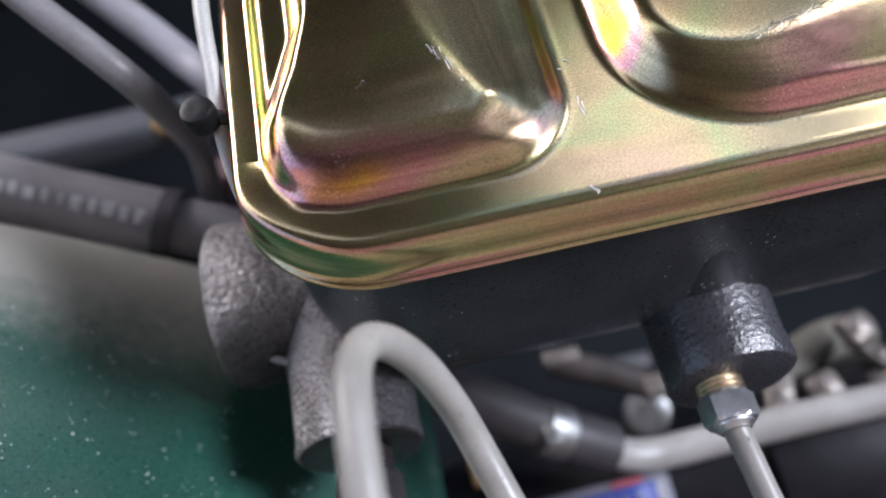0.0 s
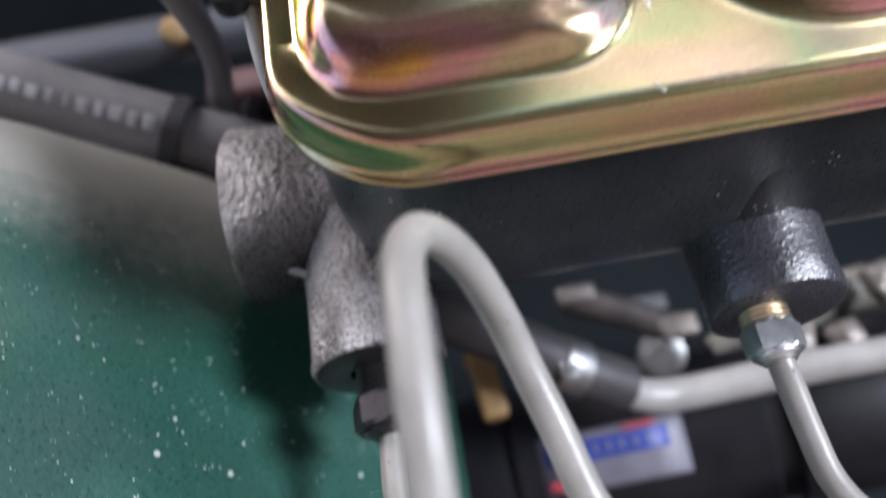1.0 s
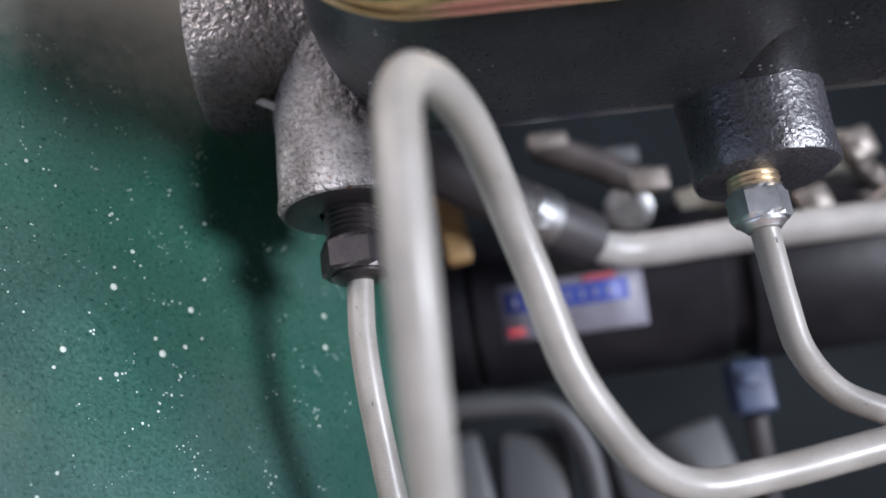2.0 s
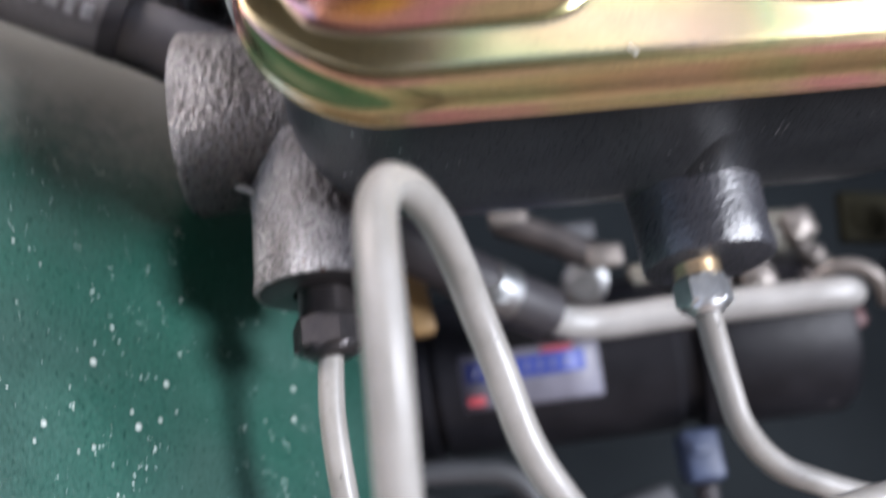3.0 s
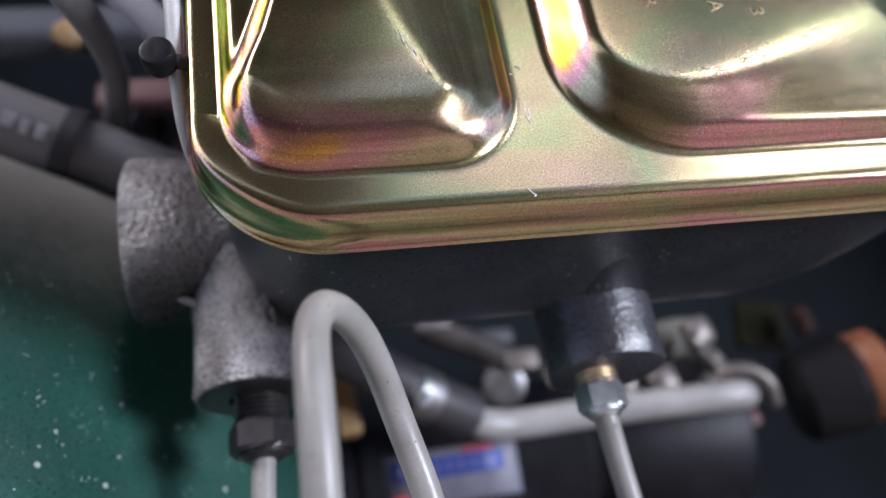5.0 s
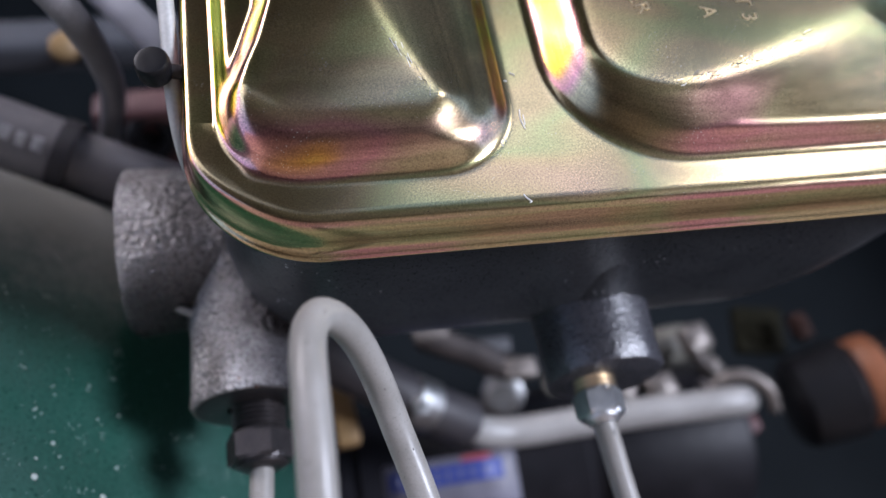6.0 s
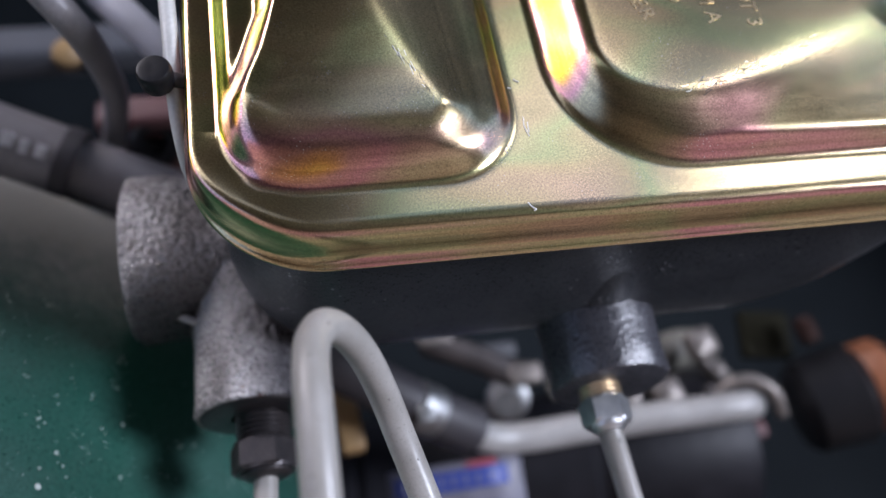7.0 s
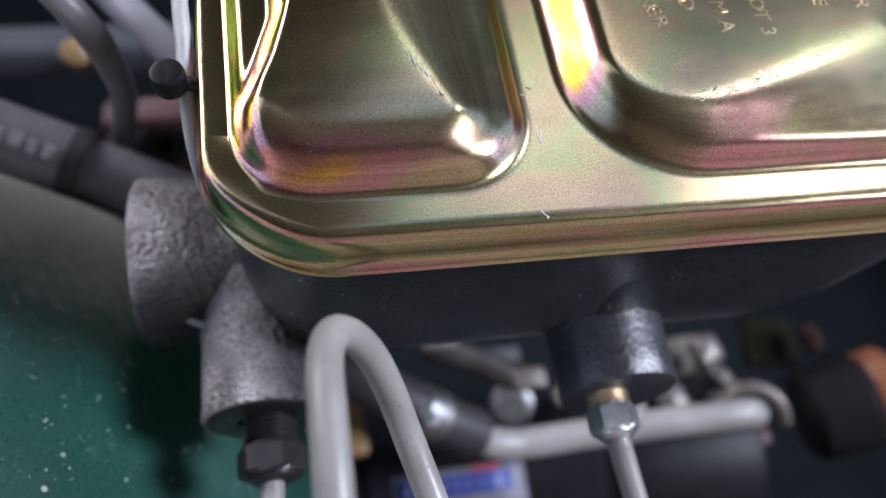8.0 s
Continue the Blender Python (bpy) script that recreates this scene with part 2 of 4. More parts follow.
LINE = material("grey_coated_line", (0.268, 0.256, 0.236), 0.36, 0.0, (0.212, 0.202, 0.183), 140, 0.06, 3000, 0.00002, 1500, (0.08, 0.07, 0.06), 500, 0.05)
LINE_FAR = material("grey_coated_pipe", (0.31, 0.305, 0.295), 0.4, 0.0, (0.23, 0.225, 0.215), 70, 0.08)
ZINC = material("bright_zinc", (0.68, 0.69, 0.69), 0.42, 1.0, (0.45, 0.46, 0.47), 200, 0.06, 1800, rough_var=0.03)
DULL = material("dull_zinc", (0.30, 0.31, 0.31), 0.48, 1.0, (0.2, 0.2, 0.205), 150, 0.1, 1800, rough_var=0.04)
BRASS = material("brass_thread", (0.70, 0.59, 0.43), 0.4, 1.0, (0.56, 0.46, 0.33), 300, 0.1)
BLACK_NUT = material("black_oxide", (0.03, 0.028, 0.03), 0.38, 0.6, (0.05, 0.045, 0.045), 250, 0.2, 2500, 0.00004, 1200)
PALE_STEEL = material("pale_galvanised_wire", (0.46, 0.46, 0.44), 0.5, 0.25, (0.36, 0.36, 0.35), 120, 0.1)
CAST_SHADE_LOW = shade_sided(material("bore_cast_iron", (0.385, 0.37, 0.365), 0.31, 0.35, (0.20, 0.185, 0.18), 130, 0.22, 1300, 0.0015, 800, (0.20, 0.09, 0.06), 260, 0.3), (-1.0, 1.8, -4.4), (0.3, -1, -0.25), 0.9)
GREEN = material("dark_green_paint", (0.0115, 0.061, 0.044), 0.36, 0.0, (0.025, 0.070, 0.056), 40, 0.24, 1500, 0.00007, 1700, (0.45, 0.52, 0.48), 1100, 0.27, rough_var=0.1, spec=0.3, coat=0.4)
edge_sheen(GREEN)
RUBBER = material("black_rubber", (0.026, 0.024, 0.029), 0.55, 0.0, (0.035, 0.033, 0.035), 90, 0.2, 1500, 0.00003, 900)
HOSE_GREY = material("worn_grey_rubber", (0.175, 0.167, 0.172), 0.38, 0.0, (0.13, 0.123, 0.128), 60, 0.15, 1200, 0.00003, 900)
HOSE_MID = material("mid_grey_rubber", (0.19, 0.183, 0.19), 0.4, 0.0, (0.14, 0.135, 0.14), 60, 0.12)
PALE_HOSE = material("pale_grey_hose", (0.27, 0.265, 0.29), 0.45, 0.0, (0.21, 0.205, 0.21), 60, 0.1)
PLASTIC = material("black_plastic", (0.006, 0.006, 0.007), 0.4, 0.0, (0.01, 0.01, 0.011), 100, 0.1, 1500, 0.00003, 800, spec=0.2)
SHELL_BLACK = material("flat_black_enamel", (0.004, 0.0042, 0.006), 0.5, 0.0, (0.011, 0.011, 0.014), 60, 0.3, 1500, 0.00006, 500, (0.035, 0.032, 0.035), 130, 0.28, spec=0.2)
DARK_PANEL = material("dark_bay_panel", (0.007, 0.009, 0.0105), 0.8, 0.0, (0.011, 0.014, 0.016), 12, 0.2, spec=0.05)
LEDGE = material("grey_bay_ledge", (0.05, 0.053, 0.062), 0.7, 0.0, (0.037, 0.04, 0.047), 16, 0.2)
WALL = material("added_grey_wall", (0.21, 0.21, 0.20), 0.8, 0.0, (0.18, 0.18, 0.17), 2, 0.1)
GREEN_WALL = material("added_green_wall", (0.11, 0.13, 0.05), 0.8, 0.0, (0.09, 0.105, 0.04), 2, 0.1)
BROWN_WALL = material("added_brown_wall", (0.23, 0.19, 0.175), 0.8, 0.0, (0.20, 0.165, 0.15), 2, 0.1)
ADDED_OVERHEAD = material("added_overhead_grey", (0.42, 0.42, 0.35), 0.8, 0.0, (0.48, 0.478, 0.41), 6, 0.2)
MAROON = material("red_primer", (0.09, 0.035, 0.035), 0.6, 0.0, (0.06, 0.025, 0.028), 30, 0.2)
PRINT = material("pale_print", (0.34, 0.34, 0.35), 0.6, 0.0, (0.5, 0.5, 0.51), 500, 0.2)
ORANGE = material("rusty_orange", (0.26, 0.095, 0.04), 0.5, 0.1, (0.18, 0.07, 0.032), 80, 0.2)
TAN = material("tan_plastic", (0.30, 0.19, 0.08), 0.5, 0.0, (0.22, 0.14, 0.06), 60, 0.1)
PINKISH = material("dull_plated_steel", (0.20, 0.178, 0.16), 0.45, 0.6, (0.12, 0.108, 0.098), 90, 0.2)
BLUE = material("blue_print", (0.02, 0.045, 0.26), 0.5, 0.0, (0.02, 0.04, 0.22), 200, 0.05)
RED = material("red_print", (0.4, 0.05, 0.07), 0.5, 0.0, (0.36, 0.05, 0.06), 200, 0.05)
STICKER = material("silver_sticker", (0.16, 0.16, 0.20), 0.5, 0.0, (0.12, 0.12, 0.15), 120, 0.08)
LOOM = material("dark_grey_block", (0.05, 0.052, 0.058), 0.55, 0.0, (0.035, 0.037, 0.04), 30, 0.2)
DARK_STEEL = material("dark_oily_steel", (0.085, 0.075, 0.072), 0.42, 0.5, (0.05, 0.045, 0.045), 90, 0.2)
WORN = material("worn_coating", (0.11, 0.10, 0.09), 0.6, 0.0, (0.08, 0.075, 0.07), 900, 0.2)
OLIVE = material("olive_grey_rubber", (0.16, 0.15, 0.125), 0.55, 0.0, (0.12, 0.115, 0.095), 60, 0.12)
CONNECTOR = material("pale_blue_plastic", (0.025, 0.04, 0.085), 0.5, 0.0, (0.018, 0.028, 0.06), 80, 0.1)
RUST = material("rusty_steel", (0.028, 0.014, 0.011), 0.75, 0.0, (0.02, 0.011, 0.009), 90, 0.2, spec=0.1)
MOSS = material("dark_olive_paint", (0.008, 0.0075, 0.0035), 0.8, 0.0, (0.006, 0.0055, 0.0025), 60, 0.2, spec=0.08)
CHIP = material("white_chip", (0.42, 0.47, 0.44), 0.5, 0.0, (0.3, 0.35, 0.32), 900, 0.1)
SCRATCH = material("bare_scratch", (0.74, 0.74, 0.72), 0.4, 0.2, (0.6, 0.6, 0.6), 800, 0.1)


# ---- builders (plan units) ----
def thing(name, at, label, category, group="", kind=""):
    ob = new(name)
    ob.location = Vector(at) * U
    ob.empty_display_size = 0.01
    return tagged(ob, label, category, group, kind)


def base_of(ob):
    v = Vector((0, 0, 0))
    while ob:
        v += ob.location
        ob = ob.parent
    return v


def part(name, bm, mat, parent=None, label="", smooth=True):
    """One mesh object from a bmesh in plan units, under a thing or a part."""
    off = base_of(parent)
    for v in bm.verts:
        v.co = v.co * U - off
    bmesh.ops.recalc_face_normals(bm, faces=bm.faces[:])
    me = bpy.data.meshes.new(name)
    bm.to_mesh(me)
    bm.free()
    me.materials.append(mat)
    if smooth:
        me.shade_smooth()
        me.set_sharp_from_angle(angle=radians(38))
    ob = new(name, me)
    ob.parent = parent
    if label:
        ob["label"] = label
    return ob


def glide(points, steps=10):
    """Catmull-Rom through the points."""
    p = [Vector(q) for q in points]
    p = [2 * p[0] - p[1]] + p + [2 * p[-1] - p[-2]]
    out = []
    for i in range(1, len(p) - 2):
        for k in range(steps):
            t = k / steps
            out.append(0.5 * (2 * p[i] + (p[i + 1] - p[i - 1]) * t + (2 * p[i - 1] - 5 * p[i] + 4 * p[i + 1] - p[i + 2]) * t * t + (3 * p[i] - p[i - 1] - 3 * p[i + 1] + p[i + 2]) * t ** 3))
    return out + [p[-2]]


def sweep(points, r, segs=20, steps=10, bm=None, radius=None):
    """A round rod along a smooth line; radius(s) may vary it along 0..1."""
    bm = bm or bmesh.new()
    line = glide(points, steps)
    t0 = (line[1] - line[0]).normalized()
    side = t0.orthogonal().normalized()
    rings = []
    for i, c in enumerate(line):
        t = (line[min(i + 1, len(line) - 1)] - line[max(i - 1, 0)]).normalized()
        side = (side - t * side.dot(t)).normalized()
        up = t.cross(side)
        rr = r * (radius(i / (len(line) - 1)) if radius else 1.0)
        rings.append([bm.verts.new(c + (side * math.cos(a) + up * math.sin(a)) * rr) for a in (2 * math.pi * k / segs for k in range(segs))])
    for a, b in zip(rings, rings[1:]):
        for k in range(segs):
            bm.faces.new((a[k], a[(k + 1) % segs], b[(k + 1) % segs], b[k]))
    bm.faces.new(rings[0][::-1])
    bm.faces.new(rings[-1])
    return bm


def lathe(base, axis, profile, segs=40, bm=None, lump=0.0):
    """Turns a profile of (distance along axis, radius) about the axis."""
    bm = bm or bmesh.new()
    axis = Vector(axis).normalized()
    side = axis.orthogonal().normalized()
    up = axis.cross(side)
    base = Vector(base)
    rings = []
    for h, r in profile:
        ring = []
        for k in range(segs):
            a = 2 * math.pi * k / segs
            d = side * math.cos(a) + up * math.sin(a)
            p = base + axis * h + d * r
            if lump:
                p += d * lump * noise.noise(p * 2.3)
            ring.append(bm.verts.new(p))
        rings.append(ring)
    for a, b in zip(rings, rings[1:]):
        for k in range(segs):
            bm.faces.new((a[k], a[(k + 1) % segs], b[(k + 1) % segs], b[k]))
    bm.faces.new(rings[0][::-1])
    bm.faces.new(rings[-1])
    return bm


def box(lo, hi, bevel=0.1, bm=None, turn=None, segs=3):
    """A rounded block between two corners; turn is a matrix about its middle."""
    bm = bm or bmesh.new()
    lo, hi = Vector(lo), Vector(hi)
    mid = (lo + hi) / 2
    made = bmesh.ops.create_cube(bm, size=1.0)["verts"]
    for v in made:
        v.co = Vector(a * b for a, b in zip(v.co, hi - lo))
    if bevel:
        edges = list({e for v in made for e in v.link_edges})
        res = bmesh.ops.bevel(bm, geom=edges, offset=bevel, segments=segs, affect="EDGES", profile=0.5)
        made = list({v for v in bm.verts if v.is_valid and (v in res["verts"])} | {v for v in made if v.is_valid})
    for v in made:
        v.co = (turn @ v.co if turn else v.co) + mid
    return bm


def hex_prism(base, axis, height, across, bm=None, phase=0.0):
    """A hexagon nut with chamfered corners at both ends."""
    bm = bm or bmesh.new()
    axis = Vector(axis).normalized()
    side = Vector((0, 0, 1)) - axis * axis.z
    side.normalize()
    up = axis.cross(side)
    base = Vector(base)
    R = across / math.sqrt(3)
    rings = []
    for h, f in ((0, 0.86), (height * 0.13, 1.0), (height * 0.87, 1.0), (height, 0.86)):
        ring = []
        for k in range(24):
            a = 2 * math.pi * k / 24 + phase
            edge = (across / 2) / math.cos((a - phase + math.pi / 6) % (math.pi / 3) - math.pi / 6)
            r = min(edge, R * f)
            ring.append(bm.verts.new(base + axis * h + (side * math.cos(a) + up * math.sin(a)) * r))
        rings.append(ring)
    for a, b in zip(rings, rings[1:]):
        for k in range(24):
            bm.faces.new((a[k], a[(k + 1) % 24], b[(k + 1) % 24], b[k]))
    bm.faces.new(rings[0][::-1])
    bm.faces.new(rings[-1])
    return bm


def lettering(name, words, size, m, mat, parent, label="", deep=0.01):
    """Words in the built-in font as a mesh; m places the text's plane in plan units."""
    cu = bpy.data.curves.new(name, "FONT")
    cu.body, cu.size, cu.extrude, cu.resolution_u = words, size, deep, 2
    tmp = new(name, cu)
    me = bpy.data.meshes.new_from_object(tmp.evaluated_get(bpy.context.evaluated_depsgraph_get()))
    bpy.data.objects.remove(tmp)
    bm = bmesh.new()
    bm.from_mesh(me)
    bm.transform(m)
    bpy.data.meshes.remove(me)
    return part(name, bm, mat, parent, label, smooth=False)


def smooth01(t):
    t = min(1.0, max(0.0, t))
    return t * t * (3 - 2 * t)


# ---- the engine bay around ----
def added_overhead():
    """Unseen panel added over the bay to shape reflections, higher towards the viewer."""
    bm = box((-66, -12, -1), (5, 80, 1), 0.4)
    bm.transform(Matrix.Translation((5, 30, 50)) @ Matrix.Rotation(radians(-22), 4, "Z") @ Matrix.Rotation(radians(-9), 4, "X"))
    return bm


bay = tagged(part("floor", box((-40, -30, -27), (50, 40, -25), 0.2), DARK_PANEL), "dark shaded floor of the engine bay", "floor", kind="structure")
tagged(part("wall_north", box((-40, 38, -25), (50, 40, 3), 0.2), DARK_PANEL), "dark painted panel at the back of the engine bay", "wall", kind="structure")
# unseen walls and roof, added to block sky and tint the cover's reflections
tagged(part("wall_south", box((-260, -94, -60), (260, -90, 132), 1), BROWN_WALL), "plain brown unseen wall behind the viewer, added for reflections", "wall", kind="structure")
tagged(part("roof", box((-134, -94, 132), (260, 46, 136), 1), WALL), "plain grey unseen panel over the viewer, added to block sky", "roof", kind="structure")
tagged(part("wall_west", box((-134, -90, -60), (-130, 34, 36), 1), WALL), "plain grey unseen wall at the left, added to block sky", "wall", kind="structure")
tagged(part("wall_north", box((-260, 150, -60), (40, 154, 52), 1), GREEN_WALL), "plain olive green unseen wall, added to block low sky", "wall", kind="structure")
tagged(part("wall_north", box((44, 150, -60), (300, 154, 185), 1), WALL), "plain grey unseen wall, added to dim the cover's reflections", "wall", kind="structure")
# added at the sides; the right one's height blocks low sky from the fender
tagged(part("wall_east", box((48, -30, -25), (50, 38, 5), 0.2), DARK_PANEL), "dark added side panel closing the engine bay", "wall", kind="structure")
tagged(part("wall_west", box((-40, -30, -25), (-38, 38, -3), 0.2), DARK_PANEL), "dark added side panel closing the engine bay", "wall", kind="structure")
tagged(part("overhead_panel", added_overhead(), ADDED_OVERHEAD), "unseen panel added over the engine bay, shapes reflections in the cover", "hood", kind="structure")
tagged(part("trim", box((-38, 15.2, -14.4), (8, 16.5, -13.0), 0.3), LEDGE), "grey ledge along the back of the bay", "ledge", kind="structure")


CHIPS = [(-3.1, -1.25, 0.055), (-2.17, -1.51, 0.05), (-2.6, -2.04, 0.035), (-2.51, -2.28, 0.06), (-2.24, -2.15, 0.04), (-3.03, -2.64, 0.035), (-2.9, -0.61, 0.035), (-4.14, 0.67, 0.03), (-3.1, -0.92, 0.025), (-3.57, -4.05, 0.03), (-2.03, -1.99, 0.025), (-1.99, 0.11, 0.03), (-0.24, -1.38, 0.05), (-0.25, -1.99, 0.04), (-3.2, -2.71, 0.025), (-3.81, 0.33, 0.02), (-3.6, -2.3, 0.05), (-3.68, -2.57, 0.03)]
SCUFF_A = [(-4.67, 3.47), (-4.51, 3.58), (-4.3, 3.61), (-4.06, 3.59)]
SCUFF_B = [(-5.08, 3.09), (-5.02, 3.16), (-4.97, 3.21)]


def fender():
    """Green inner fender: slopes down under the cylinder and rolls over at its far edge."""
    t = thing("inner_fender", (-6, -4, -8), "glossy dark green painted inner fender with dust specks and scratches", "car fender")
    bm = bmesh.new()
    rows = []
    y_end, r = 2.95, 3.2
    prof = [(y, 0.0) for y in np.linspace(-14, y_end, 60)]
    prof += [(y_end + r * math.sin(a), r * (math.cos(a) - 1)) for a in np.linspace(0.08, math.pi * 0.62, 16)]
    prof += [(prof[-1][0] - 0.2, prof[-1][1] - 4.0)]
    for y, dz in prof:
        row = []
        for k in range(73):
            x = -17 + k * 0.26
            z = -5.55 - 1.0 * (x + 2.6) - 0.15 * (min(y, y_end) + 1.7) + dz
            if x < -5:
                z -= 0.06 * (x + 5) ** 2
            z += 0.05 * noise.noise(Vector((x * 0.25, y * 0.25, 3)))
            row.append(bm.verts.new((x, y, z)))
        rows.append(row)
    for a, b in zip(rows, rows[1:]):
        for k in range(72):
            bm.faces.new((a[k], a[k + 1], b[k + 1], b[k]))
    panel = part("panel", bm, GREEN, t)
    for x, y, r in CHIPS:
        z = -5.55 - 1.0 * (x + 2.6) - 0.15 * (y + 1.7) + 0.05 * noise.noise(Vector((x * 0.25, y * 0.25, 3)))
        part("paint_chip", lathe((x, y, z), (1, 0.15, 1), [(0.0, r), (0.25 * r, r * 0.8), (0.4 * r, r * 0.35)], 9, lump=0.3 * r), CHIP, t, "small white chip")
    dust = bmesh.new()
    rnd = random.Random(7)
    for k in range(300):
        x, y, r = rnd.uniform(-7, -0.6), rnd.uniform(-7, 3.2), rnd.choice((0.004, 0.005, 0.006, 0.007, 0.008, 0.010, 0.013))
        z = -5.55 - 1.0 * (x + 2.6) - 0.15 * (y + 1.7) + 0.05 * noise.noise(Vector((x * 0.25, y * 0.25, 3)))
        if x < -5:
            z -= 0.06 * (x + 5) ** 2
        lathe((x, y, z), (1, 0.15, 1), [(0.0, r), (0.4 * r, r * 0.5)], 5, dust)
    tagged(part("dust", dust, CHIP, t, "fine pale dust"), kind="stuff")
    z0 = lambda x, y: -5.545 - 1.0 * (x + 2.6) - 0.15 * (y + 1.7) + 0.05 * noise.noise(Vector((x * 0.25, y * 0.25, 3)))
    for line_pts in (SCUFF_A, SCUFF_B):
        part("scratch", sweep([(x, y, z0(x, y)) for x, y in line_pts], 0.014, 6, 6), CHIP, t, "pale scratch")
    skin = panel.modifiers.new("thickness", "SOLIDIFY")
    skin.thickness, skin.offset = 0.0012, -1 if panel.data.polygons[40].normal.z > 0 else 1
    return t


fender()


# ---- brake master cylinder ----
def cover():
    """Pressed cover with a rolled rim, a small pad with a tapering hump and a large pad."""
    t = thing("reservoir_cover", (7.2, 4.1, -0.6), "yellow iridescent zinc plated pressed steel reservoir cover", "cover")
    X0, Y0, X1, Y1, R = 0.0, 0.0, 13.9, 8.2, 2.0
    # crest of the hump: broad in front, its two folds closing in towards the back
    crest = [(1.65, 1.46), (3.2, 1.46), (3.5, 1.62), (3.72, 1.95), (3.43, 2.48), (3.05, 3.43), (2.86, 4.1), (2.6, 6.4), (1.75, 6.4), (1.52, 4.1), (1.24, 3.05), (1.05, 2.62), (0.95, 2.3), (1.02, 1.9), (1.25, 1.6)]

    def soft(v, k):
        return k * np.logaddexp(0.0, v / k)

    def ramp(t, foot, top):
        """0 to 1 over t = 0..1, straight, with both ends rounded off."""
        return soft(t, foot) - soft(t - 1, top)

    def ease(t):
        t = np.clip(t, 0.0, 1.0)
        return t * t * (3 - 2 * t)

    def inside_rect(x, y, x0, y0, x1, y1, r):
        qx, qy = abs(x - (x0 + x1) / 2) - (x1 - x0) / 2 + r, abs(y - (y0 + y1) / 2) - (y1 - y0) / 2 + r
        return -(np.hypot(np.maximum(qx, 0), np.maximum(qy, 0)) + np.minimum(np.maximum(qx, qy), 0) - r)

    def outside_polygon(x, y, pts):
        """Distance to the outline from outside it, zero inside."""
        best, odd = np.full(x.shape, 1e9), np.zeros(x.shape, bool)
        for (ax, ay), (bx, by) in zip(pts, pts[1:] + pts[:1]):
            ex, ey = bx - ax, by - ay
            t = np.clip(((x - ax) * ex + (y - ay) * ey) / (ex * ex + ey * ey), 0, 1)
            best = np.minimum(best, np.hypot(x - ax - ex * t, y - ay - ey * t))
            if ey:
                odd ^= ((ay > y) != (by > y)) & (x < ax + ex * (y - ay) / ey)
        return np.where(odd, 0.0, best)

    def height(x, y):
        # large pad: its front wall leans back further and further towards the right
        d3 = inside_rect(x, y, 5.58, 0.96, 13.3, 7.3, 2.0)
        over = np.maximum(0.0, x - 7.2)
        w = 0.58 + 0.26 * ease((x - 5.9) / 1.6) + 0.44 * over * over / (over + 1.2) * ease((4.6 - y) / 1.5)
        foot = 0.27 * ease((x - 6.5) / 1.8)
        large = foot * ramp(d3 / 0.24, 0.05, 0.09) + (0.60 - foot) * ramp(d3 / w, 0.04, 0.07)
        # small pad, and the hump that rises from its shoulders to the crest
        d1 = inside_rect(x, y, 0.58, 0.98, 4.88, 7.3, 1.2)
        side = ease((y - 1.0 - np.minimum(x - 0.60, 4.86 - x)) / 0.9 + 0.5)
        left = ease((3.0 - x) / 1.0)
        pad = 0.25 * ramp(d1 / (0.30 - 0.17 * side * left + 0.02 * side * (1 - left)), 0.06, 0.16)
        floor = 0.06 + 0.36 * ease((x - 3.3) / 1.0) * ease((y - 1.15) / 0.9) + 0.34 * np.clip(y - 2.3, 0.0, 1.7) * ease((1.9 - x) / 0.6)
        rise = np.maximum(0.0, d1 - floor)
        share = rise / (rise + outside_polygon(x, y, crest) + 1e-6)
        hump = (0.22 + 0.28 * (1 - np.exp(-np.maximum(0.0, y - 1.2) / 1.3))) * ramp(share, 0.05, 0.10) / ramp(1.0, 0.05, 0.10)
        return np.where(x > 5.2, large, np.where(d1 > 0, pad + np.where(rise > 0, hump, 0.0), pad))

    # a drawn sheet has no corner tighter than its radius: round the form off on a fine grid
    fine = 0.03
    gx, gy = np.meshgrid(np.arange(0.0, X1 + 0.2, fine), np.arange(0.0, Y1 + 0.2, fine))

    def rounded(form, bend):
        kernel = np.exp(-0.5 * (np.arange(-24, 25) * fine / bend) ** 2)
        kernel /= kernel.sum()
        for axis in (0, 1):
            form = np.apply_along_axis(lambda v: np.convolve(v, kernel, "same"), axis, form)
        return form

    raw = height(gx, gy)
    nose = ease((gx - 0.75) / 0.5) * ease((3.7 - gx) / 0.6) * ease((2.3 - gy) / 0.6) * ease((gy - 1.05) / 0.2)
    form = rounded(raw, 0.06)
    ridge = ease((gx - 2.2) / 0.4) * ease((4.1 - gx) / 0.4) * ease((gy - 1.9) / 0.4)
    form += (rounded(raw, 0.21) - form) * rounded(nose, 0.06) + (rounded(raw, 0.095) - form) * ridge * (1 - nose)

    def pressed(x, y):
        u, v = x / fine, y / fine
        i, k = int(u), int(v)
        u, v = u - i, v - k
        return float((form[k, i] * (1 - u) + form[k, i + 1] * u) * (1 - v) + (form[k + 1, i] * (1 - u) + form[k + 1, i + 1] * u) * v)

    outline = []
    corners = [(X1 - R, Y0 + R, -90), (X1 - R, Y1 - R, 0), (X0 + R, Y1 - R, 90), (X0 + R, Y0 + R, 180)]
    for n, (cx, cy, a0) in enumerate(corners):
        for k in range(40):
            a = radians(a0 + 90 * k / 39)
            outline.append((cx + R * math.cos(a), cy + R * math.sin(a), math.cos(a), math.sin(a)))
        nx, ny, b0 = corners[(n + 1) % 4]
